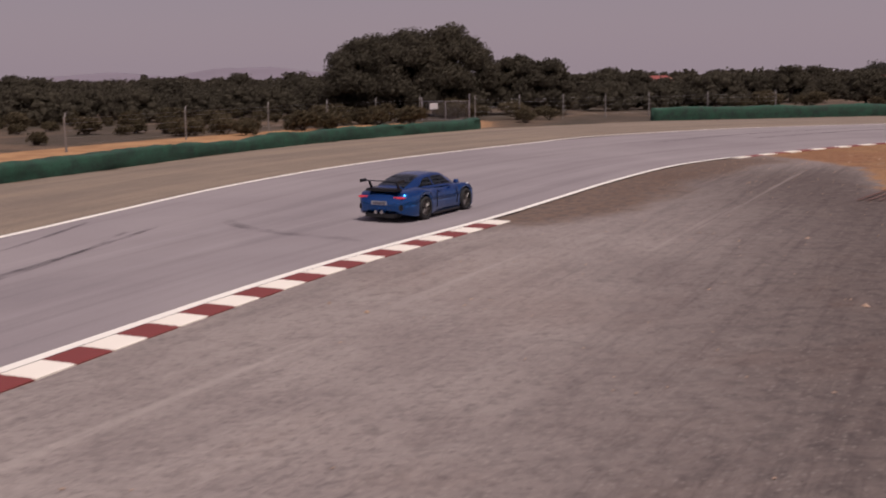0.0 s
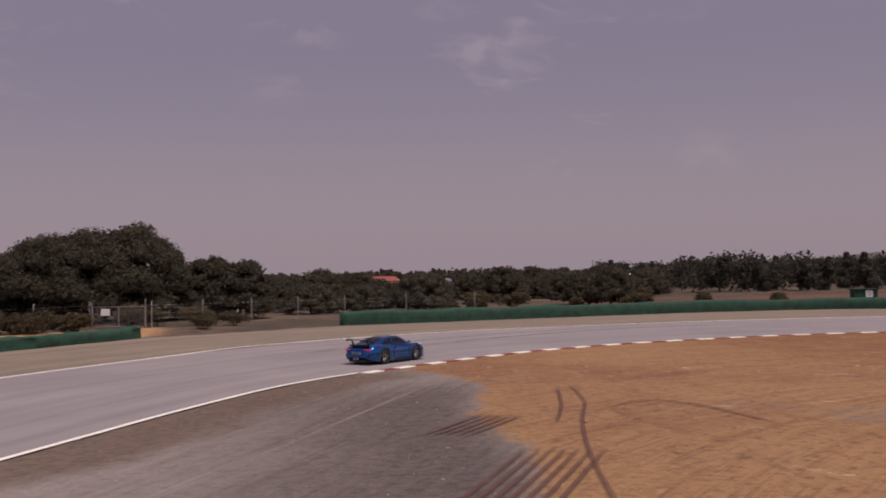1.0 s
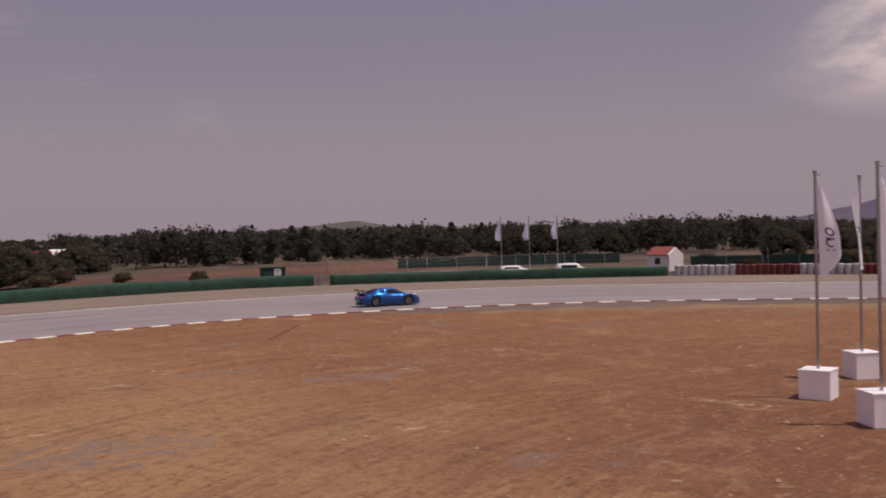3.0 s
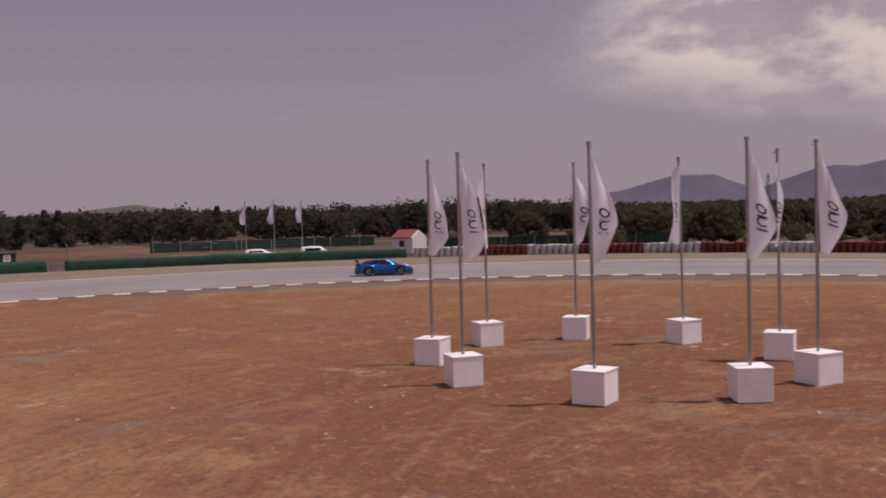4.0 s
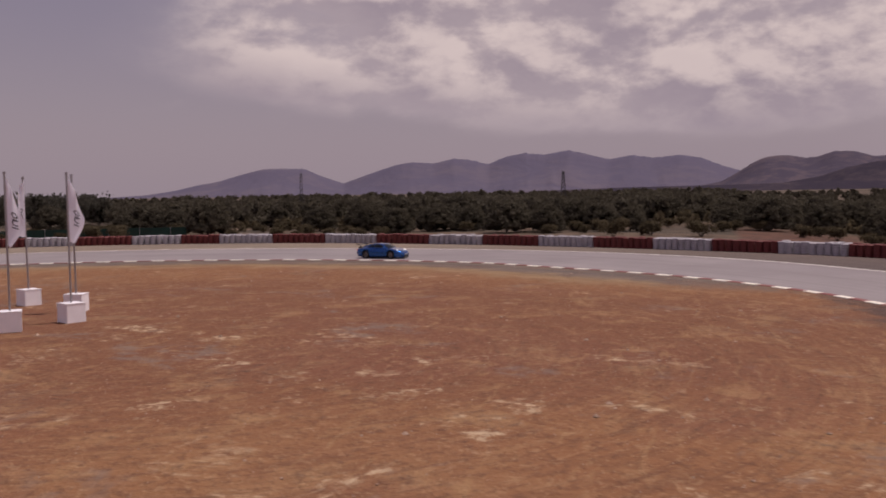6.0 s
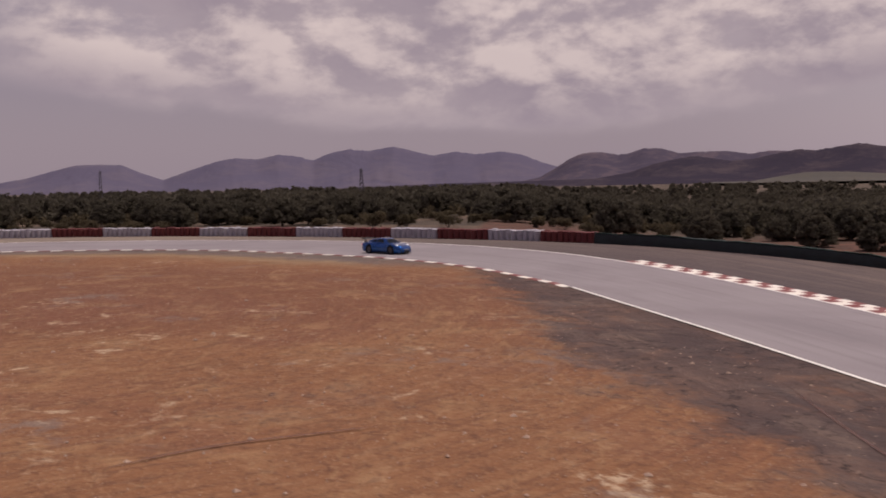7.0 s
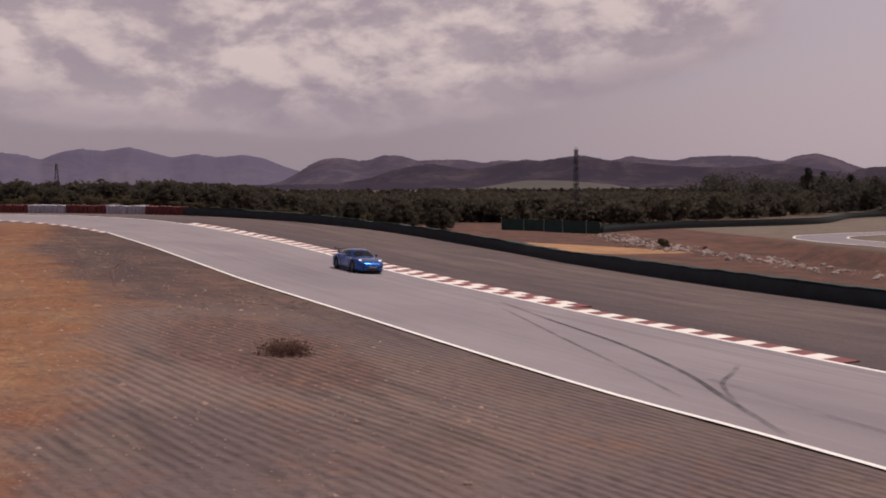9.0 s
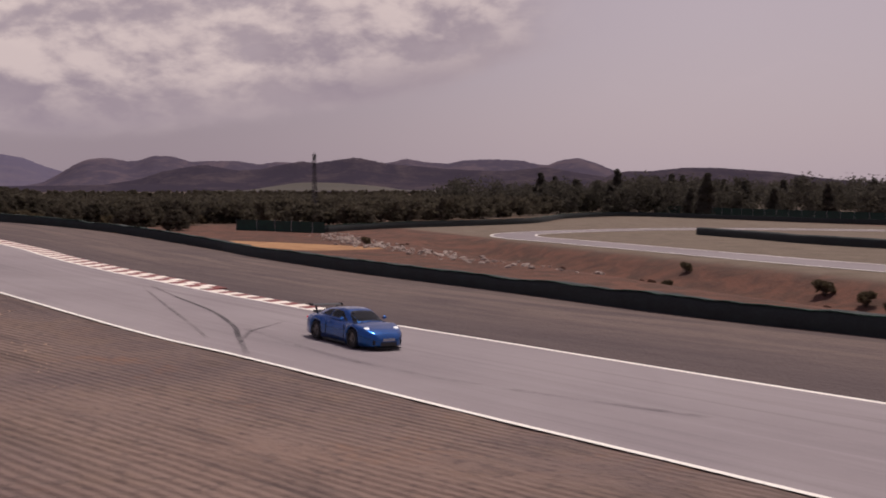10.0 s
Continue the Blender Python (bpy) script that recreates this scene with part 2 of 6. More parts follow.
    pale = n.math("MULTIPLY", n.ramp(spread, 0.60, 0.70), n.ramp(n.noise(p, 0.42, 5, 0.72), 0.45, 0.60))
    clay = n.mix(n.math("MULTIPLY", pale, 0.75), clay, (0.560, 0.420, 0.275))
    ash = n.math("MULTIPLY", n.ramp(n.math("ADD", n.noise(p, 7.0, 5, 0.66, 1.0), n.math("MULTIPLY", n.attr("ashy"), 0.22)), 0.58, 0.68), n.ramp(n.noise(p, 0.9, 5, 0.6), 0.42, 0.56))
    clay = n.mix(n.math("MULTIPLY", ash, 0.62), clay, (0.195, 0.150, 0.128))
    # grey gravel apron with dark sweeping lines
    sweep = n.node("ShaderNodeMapping")
    sweep.inputs["Rotation"].default_value = (0, 0, radians(-62))
    n.put(p, sweep.inputs[0])
    lines = n.noise(n.scaled(sweep.outputs[0], (0.045, 1.0, 1.0)), 0.38, 7, 0.74, 0.15)
    gravel = n.mix(n.ramp(mid, 0.3, 0.7), (0.240, 0.200, 0.186), (0.310, 0.265, 0.243))
    gravel = n.mix(n.math("MULTIPLY", n.ramp(lines, 0.46, 0.68), n.ramp(n.attr("swept"), 0.0, 1.0, (0.25, 0.85))), gravel, (0.085, 0.072, 0.074))
    gravel = n.mix(n.math("MULTIPLY", n.ramp(lines, 0.44, 0.30), 0.55), gravel, (0.330, 0.290, 0.265))
    gravel = n.mix(n.math("MULTIPLY", n.ramp(fine, 0.48, 0.70), 0.38), gravel, (0.110, 0.092, 0.090))
    gravel = n.mix(n.math("MULTIPLY", n.ramp(grain, 0.50, 0.70), 0.50), gravel, (0.310, 0.270, 0.248))
    gravel = n.mix(n.math("MULTIPLY", n.ramp(grain, 0.48, 0.34), 0.45), gravel, (0.125, 0.104, 0.100))
    gravel = n.mix(n.math("MULTIPLY", n.ramp(big, 0.50, 0.64), n.ramp(n.attr("swept"), 0.0, 1.0, (0.15, 0.60))), gravel, (0.170, 0.092, 0.066))
    gravel = n.mix(n.math("MULTIPLY", n.attr("swept"), 0.86), gravel, n.mix(n.ramp(fine, 0.4, 0.65), (0.108, 0.082, 0.074), (0.064, 0.049, 0.046)))
    pebbly = n.cells(p, 0.11)
    gravel = n.mix(n.math("MULTIPLY", n.ramp(pebbly, 0.30, 0.05), 0.40), gravel, (0.330, 0.290, 0.262))
    scrape = n.noise(n.scaled(sweep.outputs[0], (0.03, 1.0, 1.0)), 1.1, 4, 0.6, 0.1)
    gravel = n.mix(n.math("MULTIPLY", n.ramp(scrape, 0.60, 0.70), 0.45), gravel, (0.380, 0.330, 0.300))
    stain = n.ramp(n.math("ADD", n.attr("stain"), n.math("SUBTRACT", mid, 0.5)), 0.25, 0.75)
    gravel = n.mix(n.math("MULTIPLY", stain, 0.80), gravel, n.mix(n.ramp(fine, 0.4, 0.6), (0.150, 0.092, 0.062), (0.092, 0.064, 0.050)))
    # grey soil beside the kerb, beige where it meets the clay
    soil = n.mix(n.ramp(drag, 0.35, 0.65), (0.112, 0.090, 0.086), (0.190, 0.142, 0.112))
    soil = n.mix(n.ramp(n.math("ADD", n.attr("off_in"), n.math("MULTIPLY", n.math("SUBTRACT", mid, 0.5), 5.0)), 3.4, 6.0), soil, n.mix(n.ramp(drag, 0.35, 0.65), (0.215, 0.135, 0.075), (0.310, 0.205, 0.118)))
    # dark mottled apron, ploughed in fine furrows towards the west
    wave = n.node("ShaderNodeTexWave", wave_type="BANDS", bands_direction="Y", wave_profile="SIN")
    turn = n.node("ShaderNodeMapping")
    turn.inputs["Rotation"].default_value = (0, 0, radians(-30))
    n.put(p, turn.inputs[0]), n.put(turn.outputs[0], wave.inputs["Vector"])
    wave.inputs["Scale"].default_value, wave.inputs["Distortion"].default_value = 1.05, 1.5
    wave.inputs["Detail"].default_value, wave.inputs["Detail Scale"].default_value = 4.0, 0.6
    west = n.node("ShaderNodeSeparateXYZ")
    n.put(p, west.inputs[0])
    ploughed = n.math("MULTIPLY", n.ramp(west.outputs[0], 10.0, -6.0), n.ramp(n.noise(p, 4, 4, 0.6), 0.30, 0.55))
    furrow = wave.outputs[1]
    plough = n.mix(n.ramp(big, 0.38, 0.62), (0.158, 0.112, 0.094), (0.104, 0.077, 0.073))
    plough = n.mix(n.ramp(west.outputs[0], -4.0, 12.0), n.mix(1.0, plough, (1.36, 1.36, 1.34), "MULTIPLY"), n.mix(1.0, plough, (0.74, 0.68, 0.66), "MULTIPLY"))
    plough = n.mix(n.math("MULTIPLY", n.ramp(mid, 0.48, 0.66), 0.55), plough, (0.205, 0.142, 0.108))
    plough = n.mix(n.math("MULTIPLY", n.ramp(n.noise(p, 4.5, 5, 0.62, 1.0), 0.50, 0.64), n.ramp(west.outputs[0], -14.0, 6.0, (0.12, 0.50))), plough, (0.185, 0.108, 0.076))
    plough = n.mix(n.math("MULTIPLY", n.ramp(drag, 0.50, 0.64), 0.60), plough, (0.066, 0.052, 0.052))
    plough = n.mix(n.math("MULTIPLY", n.ramp(drag, 0.46, 0.34), n.ramp(west.outputs[0], -20.0, 4.0, (0.30, 0.55))), plough, (0.180, 0.118, 0.092))
    plough = n.mix(n.math("MULTIPLY", n.math("MULTIPLY", n.ramp(furrow, 0.50, 0.05), ploughed), 0.30), plough, (0.060, 0.046, 0.042))
    plough = n.mix(n.math("MULTIPLY", n.ramp(fine, 0.50, 0.68), 0.5), plough, (0.070, 0.054, 0.050))
    plough = n.mix(n.math("MULTIPLY", n.ramp(grain, 0.58, 0.74), 0.4), plough, (0.270, 0.200, 0.160))
    plough = n.mix(n.math("MULTIPLY", stain, 0.72), plough, n.mix(n.ramp(fine, 0.38, 0.62), (0.168, 0.096, 0.074), (0.098, 0.062, 0.052)))
    crack = n.ramp(n.math("ABSOLUTE", n.math("SUBTRACT", n.noise(p, 4.2, 7, 0.60, 0.8), 0.5)), 0.014, 0.003)
    plough = n.mix(n.math("MULTIPLY", n.math("MULTIPLY", crack, n.ramp(fine, 0.35, 0.55)), n.ramp(west.outputs[0], -2.0, 8.0, (0.0, 0.8))), plough, (0.034, 0.024, 0.022))
    # run-off strip outside the track, pale in the north and dark in the south
    strip = n.mix(n.ramp(streak, 0.35, 0.65), (0.262, 0.206, 0.156), (0.190, 0.150, 0.122))
    parts = n.node("ShaderNodeSeparateXYZ")
    n.put(p, parts.inputs[0])
    south = n.ramp(parts.outputs[1], 20.0, -40.0)
    strip = n.mix(south, strip, n.mix(n.ramp(streak, 0.30, 0.70), (0.088, 0.068, 0.068), n.mix(n.ramp(n.attr("off_out"), 1.5, 9.0), (0.118, 0.091, 0.086), (0.172, 0.130, 0.112))))
    # dry land beyond the barriers
    wild = n.mix(n.ramp(n.noise(p, 18, 6, 0.65, 0.8), 0.42, 0.62), (0.078, 0.061, 0.047), (0.142, 0.098, 0.070))
    wild = n.mix(n.math("MULTIPLY", n.ramp(mid, 0.48, 0.66), 0.7), wild, (0.050, 0.043, 0.028))
    bank = n.mix(n.ramp(mid, 0.35, 0.65), (0.150, 0.073, 0.051), (0.082, 0.048, 0.037))
    bank = n.mix(n.math("MULTIPLY", n.ramp(fine, 0.52, 0.66), 0.6), bank, (0.066, 0.046, 0.036))
    bank = n.mix(n.math("MULTIPLY", n.ramp(streak, 0.52, 0.66), 0.5), bank, (0.082, 0.060, 0.042))
    wild = n.mix(n.attr("bank"), wild, bank)
    wild = n.mix(n.attr("lower"), wild, n.mix(n.ramp(mid, 0.3, 0.7), (0.135, 0.106, 0.080), (0.180, 0.142, 0.108)))
    colour = clay
    wob = n.math("MULTIPLY", n.math("SUBTRACT", n.math("ADD", n.math("MULTIPLY", mid, 0.6), n.math("MULTIPLY", fine, 0.4)), 0.5), 1.9)
    ragged = n.math("ADD", wob, n.math("MULTIPLY", n.math("SUBTRACT", n.noise(p, 5.5, 5, 0.66, 0.8), 0.5), 1.5))
    for name, c in (("band", soil), ("apron", gravel), ("plough", plough), ("strip", strip), ("wild", wild)):
        f = n.ramp(n.math("ADD", n.attr(name), ragged if name == "plough" else wob if name != "wild" else 0.0), *((0.12, 0.92) if name == "plough" else (0.30, 0.70) if name != "band" else (0.2, 0.9)))
        colour = n.mix(f, colour, c)
    sand = n.ramp(n.math("ADD", n.attr("sand"), n.math("MULTIPLY", wob, 0.6)), 0.40, 0.6)
    colour = n.mix(sand, colour, n.mix(n.ramp(mid, 0.35, 0.65), (0.420, 0.240, 0.120), (0.300, 0.165, 0.085)))
    n.put(colour, b.inputs["Base Color"])
    b.inputs["Roughness"].default_value = 0.95
    b.inputs["Specular IOR Level"].default_value = 0.15
    ridge = n.math("MULTIPLY", furrow, n.math("MULTIPLY", n.ramp(n.attr("plough"), 0.3, 0.7), ploughed))
    h = n.math("ADD", n.math("ADD", n.math("MULTIPLY", mid, 1.0), n.math("MULTIPLY", fine, 0.60)), n.math("ADD", n.math("MULTIPLY", grit, 0.15), n.math("MULTIPLY", ridge, 0.34)))
    n.put(n.bump(h, 1.0, 0.17), b.inputs["Normal"])
    return m


def asphalt_material():
    m, n, b = material("asphalt")
    p = n.place()
    big, fine = n.noise(p, 9, 5, 0.6, 0.5), n.noise(p, 0.05, 4, 0.7)
    along = n.attr("across")
    c = n.mix(n.ramp(big, 0.3, 0.7), (0.232, 0.200, 0.205), (0.275, 0.240, 0.242))
    # rubbered racing line and lighter edges
    rubber = n.math("MULTIPLY", n.ramp(n.math("ABSOLUTE", n.math("SUBTRACT", along, 0.42)), 0.34, 0.05), n.ramp(n.noise(p, 5, 4, 0.6), 0.3, 0.7))
    c = n.mix(n.math("MULTIPLY", rubber, 0.30), c, (0.165, 0.142, 0.150))
    lane = n.node("ShaderNodeCombineXYZ")
    n.put(n.math("MULTIPLY", along, 16.0), lane.inputs[0]), n.put(n.math("MULTIPLY", n.attr("way"), 0.035), lane.inputs[1])
    wheels = n.noise(lane.outputs[0], 1.1, 5, 0.66, 0.25)
    c = n.mix(n.math("MULTIPLY", n.ramp(wheels, 0.50, 0.68), 0.42), c, (0.155, 0.134, 0.140))
    c = n.mix(n.math("MULTIPLY", n.ramp(wheels, 0.46, 0.32), 0.35), c, (0.325, 0.285, 0.285))
    c = n.mix(n.math("MULTIPLY", n.ramp(fine, 0.5, 0.75), 0.3), c, (0.36, 0.32, 0.315))
    n.put(c, b.inputs["Base Color"])
    b.inputs["Roughness"].default_value = 0.9
    b.inputs["Specular IOR Level"].default_value = 0.25
    n.put(n.bump(fine, 0.4, 0.006), b.inputs["Normal"])
    return m


def worn(name, colour, under, amount=0.5, rough=0.6, size=0.5):
    """Paint that has worn off in places."""
    m, n, b = material(name)
    p = n.place()
    f = n.math("ADD", n.math("MULTIPLY", n.noise(p, size, 6, 0.7, 0.3), 0.6), n.math("MULTIPLY", n.noise(p, size * 0.1, 4, 0.7), 0.4))
    n.put(n.mix(n.ramp(f, 0.80 - 0.5 * amount, 1.0 - 0.4 * amount), colour, under), b.inputs["Base Color"])
    b.inputs["Roughness"].default_value = rough
    return m


def leaf_material(name, dark, light):
    m, n, b = material(name)
    r = n.node("ShaderNodeNewGeometry").outputs["Random Per Island"]
    o = n.node("ShaderNodeObjectInfo").outputs["Random"]
    c = n.mix(n.math("ADD", n.math("MULTIPLY", r, 0.6), n.math("MULTIPLY", o, 0.4)), dark, light)
    n.put(c, b.inputs["Base Color"])
    b.inputs["Roughness"].default_value = 0.85
    b.inputs["Specular IOR Level"].default_value = 0.12
    thin, mixer = n.node("ShaderNodeBsdfTranslucent"), n.node("ShaderNodeMixShader")
    n.put(c, thin.inputs[0])
    mixer.inputs[0].default_value = 0.46
    n.t.links.new(b.outputs[0], mixer.inputs[1])
    n.t.links.new(thin.outputs[0], mixer.inputs[2])
    n.t.links.new(mixer.outputs[0], n.t.nodes["Material Output"].inputs[0])
    return m


def hill_material(name, scrub, bare, size):
    """Far slopes: scrub with bare earth along the spurs, both tinted by painted distance haze."""
    m, n, b = material(name)
    p = n.place()
    big, fine = n.noise(p, size, 7, 0.62, 0.6), n.noise(n.scaled(p, (1, 1, 2.5)), size * 0.16, 5, 0.65)
    f = n.math("ADD", n.math("MULTIPLY", big, 0.68), n.math("MULTIPLY", fine, 0.32))
    n.put(n.mix(n.ramp(f, 0.44, 0.64), scrub, bare), b.inputs["Base Color"])
    b.inputs["Roughness"].default_value, b.inputs["Specular IOR Level"].default_value = 1.0, 0.0
    n.put(n.bump(big, 0.35, size * 0.16), b.inputs["Normal"])
    return m


def mark_material(name, colour, least, most):
    m, n, b = material(name)
    p = n.place()
    b.inputs["Base Color"].default_value = (*colour, 1)
    b.inputs["Roughness"].default_value = 0.6
    clear = n.node("ShaderNodeBsdfTransparent")
    mixer = n.node("ShaderNodeMixShader")
    n.put(n.ramp(n.math("ADD", n.noise(p, 1.5, 5, 0.7), n.math("MULTIPLY", n.attr("wear"), 0.6)), 0.40, 1.05, (least, most)), mixer.inputs[0])
    n.t.links.new(clear.outputs[0], mixer.inputs[1])
    n.t.links.new(b.outputs[0], mixer.inputs[2])
    n.t.links.new(mixer.outputs[0], n.t.nodes["Material Output"].inputs[0])
    return m


def cloth_material():
    """Thin white cloth that lets some of the sun through."""
    m, n, b = material("white_flag_cloth")
    b.inputs["Base Color"].default_value = (0.90, 0.90, 1.0, 1)
    b.inputs["Roughness"].default_value = 0.9
    thin, mixer = n.node("ShaderNodeBsdfTranslucent"), n.node("ShaderNodeMixShader")
    thin.inputs[0].default_value = (0.90, 0.90, 1.0, 1)
    mixer.inputs[0].default_value = 0.56
    n.t.links.new(b.outputs[0], mixer.inputs[1])
    n.t.links.new(thin.outputs[0], mixer.inputs[2])
    n.t.links.new(mixer.outputs[0], n.t.nodes["Material Output"].inputs[0])
    return m


EARTH, ASPHALT = ground_material(), asphalt_material()
SKID = mark_material("tyre_rubber_mark", (0.035, 0.032, 0.034), 0.0, 0.8)
RUT = mark_material("turned_clay", (0.120, 0.050, 0.034), 0.0, 0.62)
LINE = worn("white_line_paint", (0.82, 0.78, 0.70), (0.34, 0.30, 0.28), 0.34)
KERB_WHITE = worn("white_kerb_paint", (0.82, 0.76, 0.66), (0.45, 0.37, 0.31), 0.36)
KERB_RED = worn("red_kerb_paint", (0.190, 0.034, 0.028), (0.22, 0.14, 0.11), 0.40)
GREEN_NET = plain("green_netting", (0.012, 0.050, 0.030), 0.85, vary=0.6, size=0.7, relief=0.06)
DARK_NET = plain("dark_green_netting", (0.014, 0.042, 0.030), 0.9, vary=0.4, size=1.2, relief=0.03)
BLACK_RUBBER = plain("black_rubber_belt", (0.020, 0.026, 0.025), 0.85, vary=0.5, size=0.8, relief=0.10)
WHITE_TYRE = worn("white_painted_tyre", (0.42, 0.39, 0.42), (0.07, 0.065, 0.07), 0.62, 0.7, 0.35)
RED_TYRE = worn("red_painted_tyre", (0.135, 0.022, 0.020), (0.05, 0.025, 0.022), 0.55, 0.7, 0.35)
BOX_WHITE = plain("white_painted_board", (0.90, 0.87, 0.90), 0.5, vary=0.04, size=0.5)
CLOTH = cloth_material()
MARK = plain("dark_print", (0.055, 0.05, 0.085), 0.7)
STEEL = plain("galvanised_steel", (0.36, 0.34, 0.35), 0.42, 0.85, 0.15, 0.2)
MAST_STEEL = plain("dark_weathered_steel", (0.060, 0.054, 0.058), 0.7, 0.3, 0.2, 0.3)
CONCRETE = plain("grey_concrete", (0.20, 0.18, 0.17), 0.9, vary=0.2, size=0.4, relief=0.01)
BARK = plain("oak_bark", (0.070, 0.052, 0.040), 0.95, vary=0.35, size=0.2, relief=0.02)
OAK = leaf_material("oak_leaves", (0.076, 0.067, 0.050), (0.108, 0.093, 0.066))
PINE = leaf_material("pine_needles", (0.066, 0.062, 0.050), (0.096, 0.086, 0.067))
SCRUB = leaf_material("scrub_leaves", (0.060, 0.050, 0.030), (0.150, 0.118, 0.072))
DRY = leaf_material("dry_stalks", (0.120, 0.066, 0.050), (0.230, 0.138, 0.104))
ROCK = plain("pale_limestone", (0.30, 0.235, 0.195), 0.9, vary=0.5, size=0.5, relief=0.02)
STONE = plain("clay_stained_stone", (0.36, 0.25, 0.18), 0.9, vary=0.35, size=0.6)
WALL_WHITE = plain("white_render", (0.74, 0.70, 0.68), 0.8, vary=0.07, size=0.6)
ROOF_RED = plain("red_roof_tiles", (0.26, 0.062, 0.052), 0.8, vary=0.25, size=0.3)
DARK = plain("dark_opening", (0.02, 0.02, 0.022), 0.5)
BLUE_WALL = plain("blue_grey_sheet", (0.20, 0.24, 0.33), 0.6)
OCHRE_WALL = plain("ochre_render", (0.50, 0.36, 0.17), 0.8)
SIGN_WHITE = plain("white_sign_plate", (0.78, 0.75, 0.74), 0.5, vary=0.04)
VAN_WHITE = plain("white_vehicle_paint", (0.75, 0.73, 0.74), 0.3, vary=0.03, coat=0.5)
VAN_RED = plain("red_vehicle_paint", (0.50, 0.02, 0.015), 0.35, vary=0.05, coat=0.5)
# the blue and mauve of these mountains is distance haze in the base colour
FAR_BLUE = hill_material("haze_tinted_far_mountain", (0.112, 0.099, 0.140), (0.134, 0.114, 0.146), 300)
FAINT = plain("haze_tinted_far_hill", (0.190, 0.160, 0.190), 1.0, vary=0.06, size=260)
FAR_MID = hill_material("haze_tinted_near_mountain", (0.072, 0.061, 0.084), (0.122, 0.094, 0.106), 210)
NEAR_HILL = hill_material("haze_tinted_scrub_hill", (0.044, 0.037, 0.051), (0.076, 0.060, 0.068), 120)
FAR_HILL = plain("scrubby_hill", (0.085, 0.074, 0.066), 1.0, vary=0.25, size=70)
FIELD = plain("dry_yellow_field", (0.052, 0.043, 0.030), 1.0, vary=0.35, size=60)


# ---- building helpers ----
def mesh_of(name, verts, faces, mat=None, soft_faces=False):
    me = bpy.data.meshes.new(name)
    me.from_pydata([tuple(map(float, v)) for v in verts], [], [tuple(map(int, f)) for f in faces])
    if mat:
        me.materials.append(mat)
    if soft_faces:
        me.shade_smooth()
    me.update()
    return me


def mesh_from(bm, name, mat=None, soft_faces=False):
    me = bpy.data.meshes.new(name)
    bm.to_mesh(me)
    bm.free()
    if mat:
        me.materials.append(mat)
    if soft_faces:
        me.shade_smooth()
    return me


def part(name, data, mat, parent, label="", at=None, soft_faces=False):
    """Links a bmesh or a mesh as one part under a thing or a part."""
    me = data if isinstance(data, bpy.types.Mesh) else mesh_from(data, name, mat, soft_faces)
    ob = new(name, me)
    ob.parent = parent
    if at is not None:
        ob.matrix_basis = at
    return tagged(ob, label=label)


def thing(name, label, category, at=None, group="", kind=""):
    ob = new(name)
    ob.empty_display_size = 0.2
    if at is not None:
        ob.matrix_basis = at
    return tagged(ob, label, category, group, kind)


def box(bm, x0, x1, y0, y1, z0, z1, bevel=0.0):
    r = bmesh.ops.create_cube(bm, size=1.0, matrix=Matrix.Translation(((x0 + x1) / 2, (y0 + y1) / 2, (z0 + z1) / 2)) @ Matrix.Diagonal((x1 - x0, y1 - y0, z1 - z0, 1)))
    if bevel:
        es = {e for v in r["verts"] for e in v.link_edges}
        bmesh.ops.bevel(bm, geom=list(es), offset=bevel, segments=2, affect="EDGES", clamp_overlap=True)
    return bm


def rod(bm, a, b, r0, r1=None, seg=8, caps=True):
    a, b = Vector(a), Vector(b)
    d = b - a
    m = Matrix.Translation((a + b) / 2) @ d.to_track_quat("Z", "Y").to_matrix().to_4x4()
    bmesh.ops.create_cone(bm, cap_ends=caps, segments=seg, radius1=r0, radius2=r0 if r1 is None else r1, depth=d.length, matrix=m)
    return bm


def ribbon(name, q, offset, width, lift, mat, height=slope, wear=None, rng=None):
    """A flat strip along a curve, lifted off the ground."""
    n = normals(q)
    a, b = q + n * (offset - width / 2), q + n * (offset + width / 2)
    v = [(*p, height(*p) + lift) for pair in zip(a, b) for p in pair]
    f = [(2 * i, 2 * i + 1, 2 * i + 3, 2 * i + 2) for i in range(len(q) - 1)]
    me = mesh_of(name, v, f, mat)
    if wear is not None:
        at = me.attributes.new("wear", "FLOAT", "POINT")
        at.data.foreach_set("value", np.repeat(wear, 2).astype(np.float32))
    return me


def cut(q, a, b):
    """The stretch of a curve between the points nearest to a and b."""
    i, j = (int(np.argmin(np.hypot(*(q - np.array(p)).T))) for p in (a, b))
    return q[min(i, j):max(i, j) + 1]


